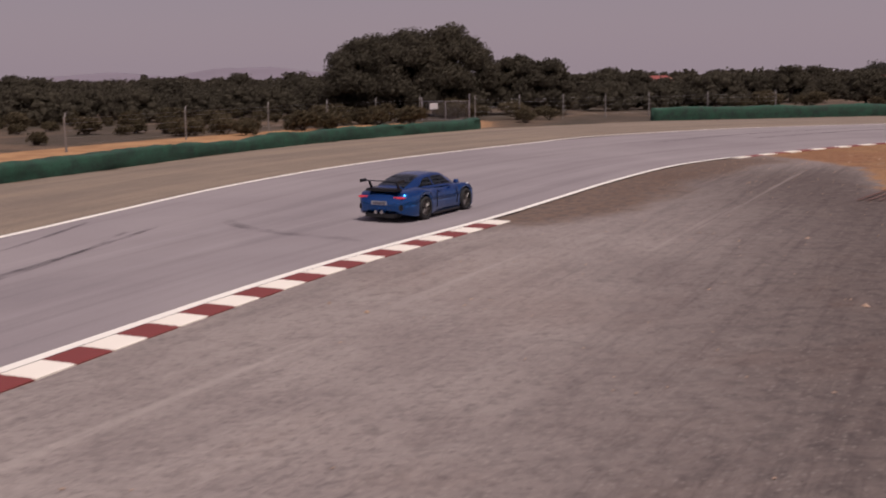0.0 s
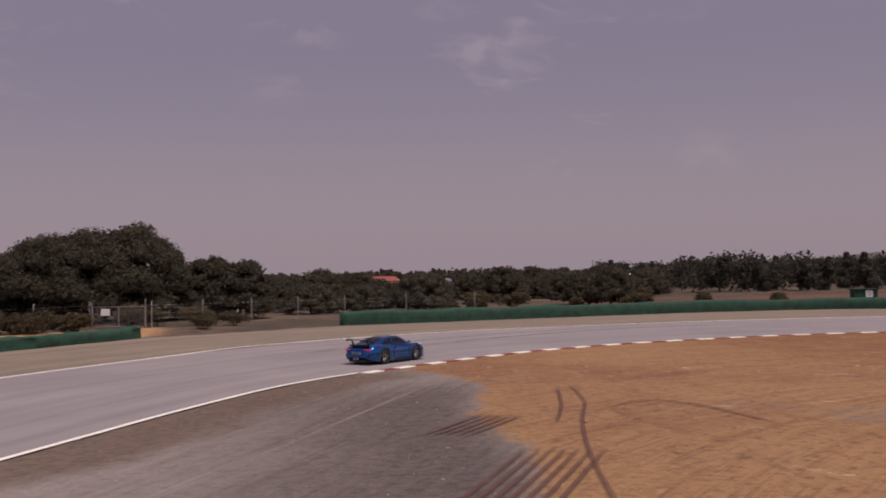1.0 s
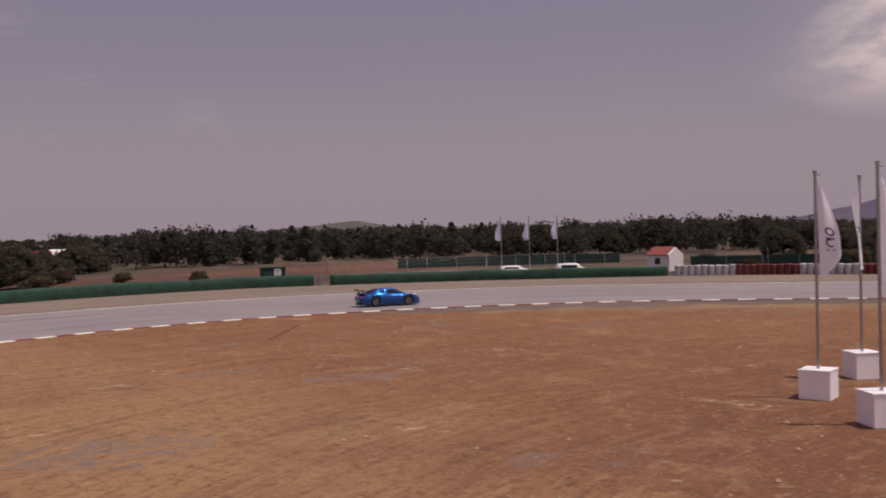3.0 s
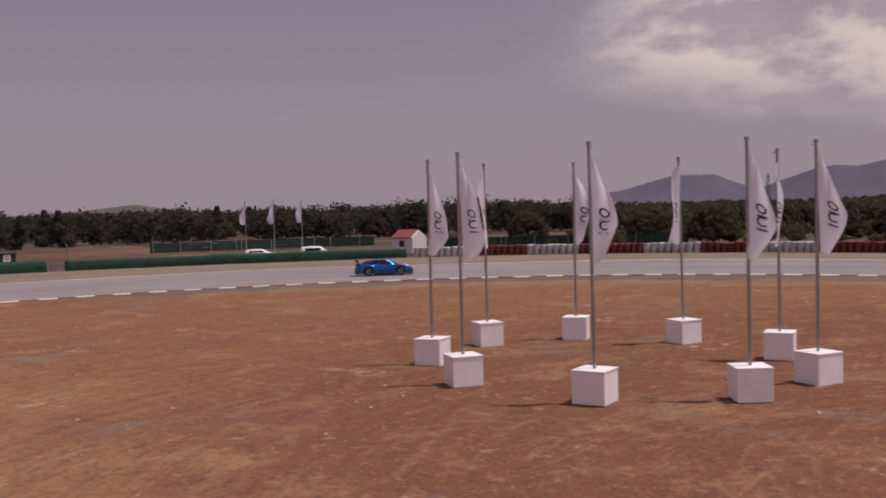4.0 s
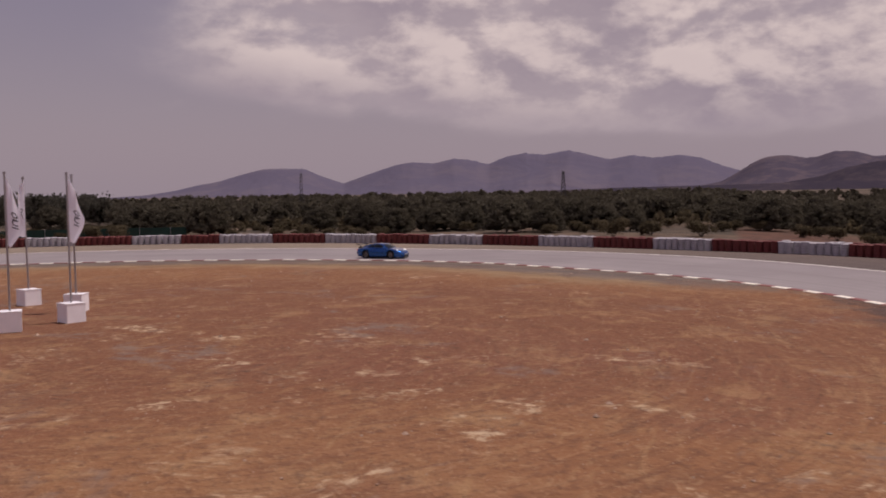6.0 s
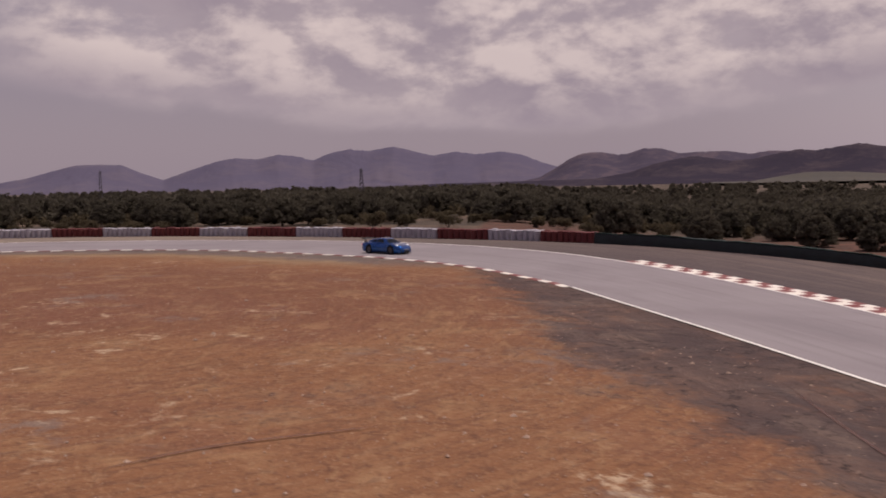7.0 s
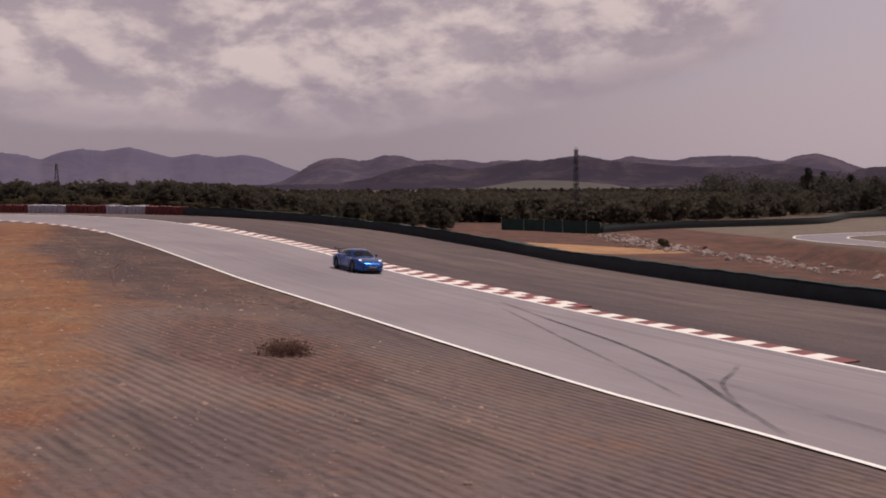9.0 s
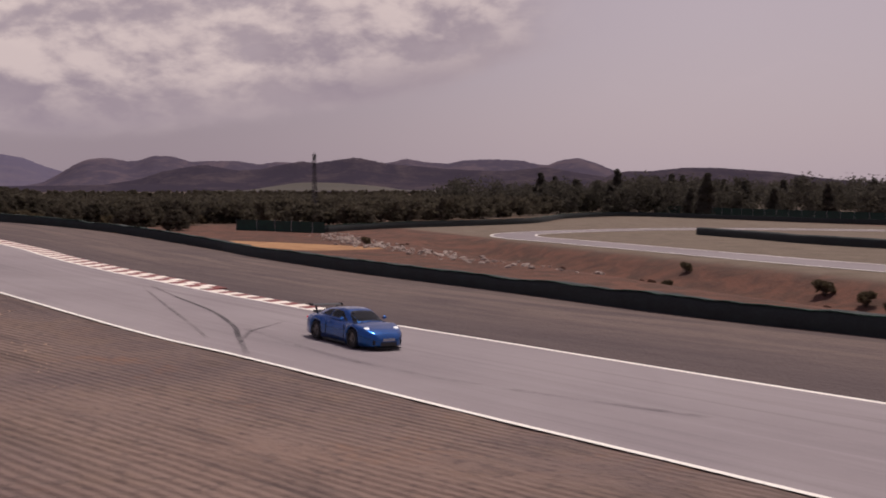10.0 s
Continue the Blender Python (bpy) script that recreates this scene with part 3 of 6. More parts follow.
# ---- ground ----
def ground():
    def lines(lo, hi, reach):
        mid = np.arange(lo, hi + 0.1, 1.0)
        far = np.cumsum(1.0 * 1.16 ** np.arange(1, 60))
        far = far[far < reach]
        return np.r_[lo - far[::-1], mid, hi + far]
    xs, ys = lines(-70, 130, 4700), lines(-112, 112, 4700)
    x, y = np.meshgrid(xs, ys)
    z = land(x.ravel(), y.ravel()).reshape(x.shape)
    d_in, way_in = side_distance(INNER_Q, x, y, True)
    d_out, way_out = side_distance(OUTER_Q, x, y, True)
    d_out = -d_out
    near = np.maximum(np.abs(x - 30), np.abs(y)) < 260
    # the infield clay is gently uneven, level beside the track
    px, py = x.ravel(), y.ravel()
    inside = (d_in > 0) & (np.abs(px - 20) < 120) & (np.abs(py) < 110)
    rough = np.array([noise.noise((a / 7, b / 7, 0)) * 0.07 + noise.noise((a / 2.3, b / 2.3, 4)) * 0.03 if k else 0 for a, b, k in zip(px, py, inside)])
    z = z.ravel() + rough * smooth(1.5, 8, d_in)
    on_road = (d_in < 0.3) & (d_out < 0.3)
    z = np.where(on_road & near.ravel(), z - 0.03, z)
    nx, ny = len(xs), len(ys)
    i = np.arange(nx * ny).reshape(ny, nx)
    faces = np.stack([i[:-1, :-1], i[:-1, 1:], i[1:, 1:], i[1:, :-1]], -1).reshape(-1, 4)
    me = mesh_of("ground", np.stack([px, py, z], 1), faces, EARTH, True)
    # where each kind of earth lies
    walls = np.vstack([spline(WALL_A, 2), spline([WALL_A[-1], WALL_B[0]], 2), spline(WALL_B + WALL_C, 2), spline(TYRES, 2), BLACK_Q])
    d_wall = side_distance(walls, px, py)
    beyond = smooth(-0.6, 0.6, -d_wall)
    far_off = ~near.ravel()
    beyond[far_off] = 1
    edge = np.interp(py, [-6, 5, 14.8, 19, 23.6, 28, 33, 36.5, 41, 47], [4, 6.5, 9.8, 11.4, 13.3, 14.3, 14.6, 15.5, 17.0, 16.0])
    apron = smooth(1.2, -1.2, px - edge) * smooth(50, 45, py) * smooth(-14, -4, py) * (d_in > -2)
    swept = apron * smooth(10.5, 2.0, edge - px) * smooth(46, 37, py)
    tan = smooth(45, 22, px) * smooth(2, 22, py) + 0.35 * smooth(12, 4, np.hypot(px - 23, py + 9))
    red = smooth(30, 10, np.hypot(px - 46, py - 6)) + 0.7 * smooth(18, 6, np.hypot(px - 46, py + 18))
    bank = (d_wall < 0) * (py < -20) * smooth(240, 180, -d_wall) * smooth(160, 120, px) + smooth(20, 14, np.hypot((px - 100) / 3.0, (py - 120))) * (d_wall < 0)
    lower = (d_wall < 0) * smooth(-98.5, -100.5, py + 0.0 * px) * smooth(-180, -174, py) * smooth(3, -3, px - np.interp(-py, [84, 101, 128, 150, 175], [98, 110, 120, 145, 152]))
    plough_edge = [(60, -22.5), (49, -25), (38, -26.6), (30.7, -27.3), (25, -29.3), (18, -31.3), (10, -33.8), (3, -35.4), (-8, -37.4), (-17, -37.8), (-40, -43), (-75, -62)]
    plough = smooth(-3.6, 3.0, side_distance(np.array(spline(plough_edge, 2))[::-1], px, py)) * (d_in > -2)
    reach = 9.5 * smooth(48, 62, px) * smooth(-27, -8, py)
    stain = smooth(5.5, 0.5, d_in) * smooth(23, 29, py) * smooth(50, 44, py) * (px < 17) * (d_in > -2)
    stain = stain + smooth(1.0, 0.35, np.hypot((px + 3.5) / 9.0, (py + 40.6 - 0.25 * (px + 3.5)) / 3.6))
    ashy = smooth(1.0, 0.3, np.hypot((px - 25.7) / 4.2, (py - 28.8) / 2.6)) + smooth(1.0, 0.3, np.hypot((px - 36.3) / 3.2, (py - 34.3) / 2.2))
    pale = smooth(20, 6, np.hypot(px - 28, py + 13)) + smooth(10, 3, np.hypot(px - 41, py - 1))
    band = 0.85 * smooth(3.0, -5.0, d_in - reach) * (reach > 0.5) * (d_in > -2)
    strip = np.where((d_out > -1.5) & (d_wall > -1), 1.0, 0.0) * (d_out > -d_in * 0 - 1.5) * (d_in < 0)
    strip[far_off] = 0
    sand = smooth(0.5, 1.5, -d_wall) * smooth(14.5, 12, -d_wall) * smooth(10, -2, px) * (py > 0)
    sand = sand + smooth(-24, -19, d_wall) * smooth(54, 60, px) * smooth(92, 84, px) * (d_wall < -0.5) * (py < -35)
    sand = sand + smooth(16, 6, np.hypot((px - 100) / 3.4, (py - 126) / 1.3)) * 0.42
    for name, v in (("apron", apron), ("plough", plough), ("band", band), ("strip", strip), ("wild", beyond), ("sand", sand), ("swept", swept), ("tan", tan), ("red", red), ("bank", bank), ("lower", lower), ("stain", stain), ("pale", pale), ("ashy", ashy)):
        at = me.attributes.new(name, "FLOAT", "POINT")
        at.data.foreach_set("value", np.clip(v, 0, 1).astype(np.float32))
    for name, v in (("off_in", d_in), ("way_in", way_in), ("off_out", d_out), ("way_out", way_out)):
        at = me.attributes.new(name, "FLOAT", "POINT")
        at.data.foreach_set("value", v.astype(np.float32))
    return tagged(new("ground", me), "orange clay infield, grey gravel aprons and dry land around", "ground", kind="structure")


def road():
    """The racing track between its two edges."""
    step = 1.0
    j, left = 0, []
    for p in INNER_Q:
        d = np.hypot(*(OUTER_Q[j:j + 14] - p).T)
        j += int(np.argmin(d))
        left.append(OUTER_Q[j])
    left = np.array(left)
    k = np.ones(7) / 7
    for _ in range(2):
        left = np.stack([np.convolve(np.pad(left[:, c], 3, mode="edge"), k, "valid") for c in (0, 1)], 1)
    cols = np.linspace(0, 1, 9)
    v, across = [], []
    for a, b in zip(INNER_Q, left):
        for u in cols:
            x, y = a * (1 - u) + b * u
            v.append((x, y, slope(x, y) + 0.012))
            across.append(u)
    m = len(cols)
    f = [(i * m + c, (i + 1) * m + c, (i + 1) * m + c + 1, i * m + c + 1) for i in range(len(INNER_Q) - 1) for c in range(m - 1)]
    me = mesh_of("road", v, f, ASPHALT, True)
    at = me.attributes.new("across", "FLOAT", "POINT")
    at.data.foreach_set("value", np.array(across, np.float32))
    at = me.attributes.new("way", "FLOAT", "POINT")
    at.data.foreach_set("value", np.repeat(np.arange(len(INNER_Q)) * step, m).astype(np.float32))
    tagged(new("road", me), "pale grey worn asphalt racing track with rubber marks", "road", kind="structure")
    lift = 0.02
    tagged(new("trim", ribbon("trim", cut(INNER_Q, (-62, -33), (13.2, 46.8)), 0.0, 0.22, lift, LINE)), "worn white edge line painted on the asphalt", "road line", kind="structure")
    tagged(new("trim", ribbon("trim", cut(INNER_Q, (52.6, -28.2), (-75, -76)), 0.0, 0.20, lift, LINE)), "worn white edge line painted on the asphalt", "road line", kind="structure")
    tagged(new("trim", ribbon("trim", OUTER_Q, 0.12, 0.25, lift, LINE)), "worn white edge line painted on the asphalt", "road line", kind="structure")


def aside(q, d):
    """A curve moved to its right."""
    return q + normals(q) * d


def kerb_block(name, mat, length, width, height=0.022):
    """A painted kerb block: ribbed top that falls to the outer side."""
    bm = bmesh.new()
    prof = [(0, -0.04), (0, height * 0.55), (0.05, height), (width * 0.5, height), (width - 0.05, height), (width, height * 0.55), (width, -0.04)]
    rows = [[bm.verts.new((sx * (length / 2 - 0.008), py, pz)) for py, pz in prof] for sx in (-1, 1)]
    for a in range(len(prof) - 1):
        bm.faces.new((rows[0][a], rows[1][a], rows[1][a + 1], rows[0][a + 1]))
    bm.faces.new(rows[0]), bm.faces.new(rows[1][::-1])
    bmesh.ops.recalc_face_normals(bm, faces=bm.faces)
    return mesh_from(bm, name, mat)


def kerb(q, length, width, first_white, label, side=1, columns=1, from_end=False):
    """A row of red and white blocks along a curve, to its right (side 1) or left."""
    owner = thing("kerb", label, "kerb", kind="structure")
    arc = np.r_[0, np.cumsum(np.hypot(*np.diff(q, axis=0).T))]
    count = int(arc[-1] / length)
    white, red = kerb_block("kerb_block", KERB_WHITE, length, width), kerb_block("kerb_block", KERB_RED, length, width)
    for c in range(columns):
        for i in range(count):
            s = arc[-1] - (i + 0.5) * length if from_end else (i + 0.5) * length
            x, y = np.interp(s, arc, q[:, 0]), np.interp(s, arc, q[:, 1])
            x2, y2 = np.interp(s + 0.3, arc, q[:, 0]), np.interp(s + 0.3, arc, q[:, 1])
            a = math.atan2(y2 - y, x2 - x)
            if side > 0:
                a += math.pi
            n = (-math.sin(a), math.cos(a))
            x, y = x + n[0] * c * width, y + n[1] * c * width
            e = 0.4
            dz = slope(x + math.cos(a) * e, y + math.sin(a) * e) - slope(x - math.cos(a) * e, y - math.sin(a) * e)
            me = white if (i + c) % 2 == (0 if first_white else 1) else red
            part("kerb_block", me, None, owner, at=pose(x, y, slope(x, y) + 0.004, 0, -math.degrees(math.atan2(dz, 2 * e)), math.degrees(a)))
    return owner


def wall_run(name, q, height, depth, mat, lump, label, seed, top=None, base=slope, side=1):
    """A barrier of wrapped tyres: a rounded section swept along a curve, uneven from lump to lump."""
    rng = np.random.default_rng(seed)
    prof = [(0.0, 0.0), (-0.03, 0.35), (-0.01, 0.8), (0.10, 0.98), (0.5, 1.02), (0.92, 0.97), (1.0, 0.6), (1.0, 0.0)]
    q = spline([tuple(p) for p in q], 0.45)
    n = normals(q) * -side
    k = rng.normal(0, 1, (len(q), len(prof)))
    soft = np.ones(5) / 5
    k = np.stack([np.convolve(np.pad(k[:, c], 2, mode="edge"), soft, "valid") for c in range(len(prof))], 1)
    common = np.convolve(np.pad(rng.normal(0, 1, len(q)), 4, mode="edge"), np.ones(9) / 9, "valid")
    v, m = [], len(prof)
    for i, (p, d) in enumerate(zip(q, n)):
        z0 = base(*p)
        for c, (o, h) in enumerate(prof):
            out = o * depth + k[i, c] * lump * 0.35
            hh = h * height * (1 + (common[i] * 0.9 + k[i, c] * 0.4) * lump * (h > 0.5))
            v.append((p[0] + d[0] * out, p[1] + d[1] * out, z0 + hh - (0.05 if h == 0 else 0)))
    owner = thing(name, label, "barrier")
    for i0 in range(0, len(q) - 1, 12):
        i1 = min(i0 + 12, len(q) - 1)
        pf = [(i * m + c, i * m + c + 1, (i + 1) * m + c + 1, (i + 1) * m + c) for i in range(i1 - i0) for c in range(m - 1)]
        pf += [tuple(range(m))] * (i0 == 0) + [tuple(range((i1 - i0) * m, (i1 - i0 + 1) * m))[::-1]] * (i1 == len(q) - 1)
        bm = bmesh.new()
        bm.from_mesh(mesh_of("run", v[i0 * m:(i1 + 1) * m], pf))
        bmesh.ops.recalc_face_normals(bm, faces=bm.faces)
        part("cover_panel", bm, mat, owner, soft_faces=True)
    if top:
        v2 = []
        for i, (p, d) in enumerate(zip(q, n)):
            zt = v[i * m + 3][2]
            for o, h in ((-0.05, 0.0), (-0.05, 0.05), (0.12, 0.05), (0.12, 0.0)):
                v2.append((p[0] + d[0] * (o + 0.08), p[1] + d[1] * (o + 0.08), zt + h + 0.005))
        f2 = [(4 * i + a, 4 * i + (a + 1) % 4, 4 * i + 4 + (a + 1) % 4, 4 * i + 4 + a) for i in range(len(q) - 1) for a in range(4)]
        part("top_strip", mesh_of("top_strip", v2, f2, top), None, owner, "faded green strip along the top")
    return owner


def tyre_stack_mesh(name, mat, seed):
    """A stack of tyres under a painted belt, bulging at every tyre."""
    rng = random.Random(seed)
    bm = bmesh.new()
    seg, rings = 14, []
    rows = []
    for k in range(5):
        z = k * 0.2
        rows += [(0.27, z + 0.0), (0.315, z + 0.06), (0.315, z + 0.14), (0.27, z + 0.195)]
    rows += [(0.2, 1.0), (0.14, 0.93)]
    ph = rng.random() * 6
    for r, z in rows:
        rings.append([bm.verts.new(((r + 0.012 * math.sin(3 * a + ph + z * 4)) * math.cos(a), (r + 0.012 * math.cos(2 * a + ph)) * math.sin(a), z * 0.97)) for a in (2 * math.pi * i / seg for i in range(seg))])
    for a, b in zip(rings, rings[1:]):
        for i in range(seg):
            bm.faces.new((a[i], a[(i + 1) % seg], b[(i + 1) % seg], b[i]))
    bm.faces.new(rings[-1])
    return mesh_from(bm, name, mat, True)


def tyre_wall():
    q = spline(TYRES, 0.25)
    arc = np.r_[0, np.cumsum(np.hypot(*np.diff(q, axis=0).T))]
    n = normals(q)
    ends = [0, 5.7, 11.4, 16.6, 22.8, 28.2, 32.6, 38.8, 45.1, 51.2, 57.6, 64, 70.4, 76.4, 82.6, 88.3, 94.2, 99.9, 105.5]
    rng = random.Random(5)
    whites = [tyre_stack_mesh("tyre_pillar", WHITE_TYRE, k) for k in range(3)]
    reds = [tyre_stack_mesh("tyre_pillar", RED_TYRE, k) for k in range(3)]
    for k, (a, b) in enumerate(zip(ends, ends[1:])):
        red = k % 2 == 1
        owner = thing("tyre_barrier", "stacked tyres painted %s, standing at the track's edge" % ("dark red" if red else "dirty white"), "barrier", group="tyre barrier")
        count = max(1, int((b - a) / 0.60))
        for row in range(2):
            for i in range(count):
                s = a + (i + 0.5) * (b - a) / count
                x, y = np.interp(s, arc, q[:, 0]), np.interp(s, arc, q[:, 1])
                nx, ny = np.interp(s, arc, n[:, 0]), np.interp(s, arc, n[:, 1])
                o = -0.3 - 0.6 * row
                sc = 1 + rng.uniform(-0.05, 0.07)
                m = pose(x + nx * o, y + ny * o, slope(x, y) - 0.02, rng.uniform(-3, 3), rng.uniform(-3, 3), rng.uniform(0, 360)) @ Matrix.Diagonal((1, 1, sc, 1))
                part("tyre_pillar", rng.choice(reds if red else whites), None, owner, at=m)


# ---- trees ----
def crown_arrays(rng, lobes, per_lobe, leaf, flat=0.75, loose=0.0):
    """Leaf clumps on the skins of several lobes: verts and faces."""
    vs, fs, base = [], [], 0
    for cx, cy, cz, r in lobes:
        d = rng.normal(0, 1, (per_lobe, 3))
        d /= np.linalg.norm(d, axis=1)[:, None]
        d[:, 2] = np.where(d[:, 2] < -0.55, -d[:, 2], d[:, 2])
        rad = r * rng.uniform(0.72 - 0.4 * loose, 1.08 + 0.2 * loose, per_lobe) * (1 + 0.16 * np.sin(d[:, 0] * 7 + cx) * np.cos(d[:, 1] * 6 + cz))
        c = np.array([cx, cy, cz]) + d * rad[:, None] * np.array([1, 1, flat])
        t = rng.normal(0, 1, (per_lobe, 3))
        n = d + (0.45 + 0.6 * loose) * rng.normal(0, 1, (per_lobe, 3))
        n /= np.linalg.norm(n, axis=1)[:, None]
        t -= (t * n).sum(1)[:, None] * n
        t /= np.linalg.norm(t, axis=1)[:, None]
        b = np.cross(n, t)
        s = leaf * rng.uniform(0.6, 1.5, per_lobe)[:, None]
        bend = n * s * rng.uniform(-0.3, 0.3, (per_lobe, 1))
        quad = np.stack([c - t * s, c - b * s * 0.6 + bend, c + t * s, c + b * s * 0.6 + bend], 1).reshape(-1, 3)
        vs.append(quad)
        fs.append(np.arange(per_lobe * 4).reshape(-1, 4) + base)
        base += per_lobe * 4
    return np.vstack(vs), np.vstack(fs)


def core_mesh(bm, lobes, flat, shrink=0.72):
    for cx, cy, cz, r in lobes:
        bmesh.ops.create_icosphere(bm, subdivisions=2, radius=r * shrink, matrix=Matrix.Translation((cx, cy, cz)) @ Matrix.Diagonal((1, 1, flat, 1)))
    for v in bm.verts:
        k = 1 + 0.12 * noise.noise(v.co * 1.7)
        v.co = Vector((v.co.x * k, v.co.y * k, v.co.z))


def oak(seed, height, spread, leaves, mat=OAK, label="dark evergreen oak with a dense rounded crown", name="oak_tree", leaf=0.14):
    rng = np.random.default_rng(seed)
    owner = thing(name, label, "tree")
    lobes = []
    for i in range(34):
        a, k = i * 2.399963 + rng.uniform(-0.3, 0.3), math.sqrt((i + 0.5) / 34)
        r = spread * rng.uniform(0.20, 0.30)
        rr = (spread - r * 0.8) * k
        top = height * (0.30 + 0.70 * max(0.0, 1 - k ** 3.2 * 0.80)) * rng.uniform(0.88, 1.03)
        lobes.append((rr * math.cos(a), rr * math.sin(a), top - r * 0.75, r))
    for i in range(14):
        a = i * 2 * np.pi / 14 + rng.uniform(-0.2, 0.2)
        lobes.append((spread * 0.74 * math.cos(a), spread * 0.74 * math.sin(a), height * rng.uniform(0.12, 0.40), spread * rng.uniform(0.22, 0.30)))
    v, f = crown_arrays(rng, lobes, leaves // len(lobes), leaf, 0.75, 0.45)
    bm = bmesh.new()
    core_mesh(bm, lobes, 0.75, 0.66)
    core = mesh_from(bm, "core")
    cv = np.array([x.co[:] for x in core.vertices])
    cf = [tuple(i + len(v) for i in p.vertices) for p in core.polygons]
    part("crown", mesh_of("crown", np.vstack([v, cv]), [*map(tuple, f), *cf], mat), None, owner)
    bm = bmesh.new()
    rod(bm, (0, 0, -0.2), (0.05, 0.03, height * 0.42), 0.055 * height * 0.7, 0.03 * height, 9)
    for i in range(5):
        a = i * 1.26 + rng.uniform(-0.3, 0.3)
        rod(bm, (0.03, 0.02, height * rng.uniform(0.22, 0.38)), (spread * 0.5 * math.cos(a), spread * 0.5 * math.sin(a), height * rng.uniform(0.5, 0.65)), 0.018 * height, 0.007 * height, 6)
    part("trunk", bm, BARK, owner)
    return owner


def pine(seed, height, spread, leaves, leaf=0.2):
    rng = np.random.default_rng(seed)
    owner = thing("pine_tree", "dark green pine with a broken conical crown", "tree")
    lobes = []
    for i in range(15):
        u = 0.10 + 0.86 * (i / 14) + rng.uniform(-0.02, 0.02)
        a, rr = rng.uniform(0, 2 * np.pi), spread * (1.02 - u) * rng.uniform(0.1, 0.7)
        lobes.append((rr * math.cos(a), rr * math.sin(a), height * u * 0.95, spread * (0.17 + 0.42 * (1 - u))))
    v, f = crown_arrays(rng, lobes, leaves // len(lobes), leaf, 0.8)
    bm = bmesh.new()
    core_mesh(bm, lobes, 0.8, 0.62)
    core = mesh_from(bm, "core")
    cv = np.array([x.co[:] for x in core.vertices])
    cf = [tuple(i + len(v) for i in p.vertices) for p in core.polygons]
    part("crown", mesh_of("crown", np.vstack([v, cv]), [*map(tuple, f), *cf], PINE), None, owner)
    bm = bmesh.new()
    rod(bm, (0, 0, -0.2), (0.05, 0, height * 0.9), 0.02 * height + 0.06, 0.03, 8)
    for i in range(5):
        a, u = i * 1.3, 0.3 + 0.1 * i
        rod(bm, (0, 0, height * u), (spread * 0.5 * math.cos(a), spread * 0.5 * math.sin(a), height * (u + 0.08)), 0.05, 0.02, 5)
    part("trunk", bm, BARK, owner)
    return owner


def bush(seed, height, spread, leaves, mat, name="bush", label="low dry grey-green scrub bush", leaf=0.10):
    rng = np.random.default_rng(seed)
    owner = thing(name, label, "bush")
    lobes = [(rng.uniform(-0.6, 0.6) * spread, rng.uniform(-0.6, 0.6) * spread, height * rng.uniform(0.3, 0.6), spread * rng.uniform(0.35, 0.55)) for _ in range(7)]
    v, f = crown_arrays(rng, lobes, leaves // 7, leaf, 0.8, 0.6)
    part("foliage", mesh_of("foliage", v, f, mat), None, owner)
    bm = bmesh.new()
    for i in range(6):
        a = i * 1.05
        rod(bm, (0, 0, -0.1), (spread * 0.6 * math.cos(a), spread * 0.6 * math.sin(a), height * 0.7), 0.02 + 0.01 * height, 0.008, 5)
    part("stem", bm, BARK if mat is SCRUB else mat, owner)
    return owner


def scatter(base, spots, seed, lo=0.8, hi=1.2):
    """Puts a thing at its first spot and copies of it at the others."""
    rng = random.Random(seed)
    for i, (x, y) in enumerate(spots):
        s = rng.uniform(lo, hi)
        m = pose(x, y, land(x, y) - 0.05, 0, 0, rng.uniform(0, 360))
        if i == 0:
            base.scale = (s, s, s * rng.uniform(0.9, 1.1))
            base.matrix_basis = m @ Matrix.Diagonal((*base.scale, 1))
        else:
            c = copy_thing(base, m)
            c.scale = (s, s, s * rng.uniform(0.9, 1.1))


def woods(name, label, region, count, seed, height, mat, leaf=0.34, per=130):
    """Far woods: one mesh of many crowns."""
    rng = np.random.default_rng(seed)
    lobes, trunks = [], []
    while len(lobes) < count * 3:
        x, y = region(rng)
        h = height * rng.uniform(0.55, 1.18)
        z = land(x, y)
        r = h * rng.uniform(0.24, 0.46)
        lobes.append((x, y, z + h - r * 0.8, r))
        lobes.append((x + rng.normal(0, r * 0.7), y + rng.normal(0, r * 0.7), z + h * 0.5, r * 1.05))
        lobes.append((x + rng.normal(0, r * 0.8), y + rng.normal(0, r * 0.8), z + h * 0.24, r * 1.05))
    v, f = crown_arrays(rng, lobes, per, leaf, 0.85, 1.0)
    return tagged(new(name, mesh_of(name, v, f, mat)), label, "woods", kind="stuff")


# ---- car ----
BLUE = plain("blue_metallic_paint", (0.003, 0.080, 0.300), 0.22, 0.88, 0.05, 0.4, coat=0.8)
GLASS = plain("dark_window_glass", (0.018, 0.022, 0.026), 0.06, 0.0, 0.05)
TYRE = plain("tyre_rubber", (0.016, 0.016, 0.017), 0.8, vary=0.2)
RIM = plain("dark_satin_rim", (0.16, 0.15, 0.14), 0.35, 0.8)
TRIM_BLACK = plain("black_plastic_trim", (0.014, 0.014, 0.016), 0.45)
TAIL_RED = plain("red_tail_lamp", (0.35, 0.01, 0.015), 0.2, coat=1.0, glow=(1.0, 0.06, 0.10, 0.35))
HEAD_LAMP = plain("headlamp_lens", (0.55, 0.55, 0.58), 0.1, coat=1.0, glow=(1.0, 0.97, 0.92, 0.8))
PLATE = plain("pale_number_plate", (0.30, 0.30, 0.32), 0.5)
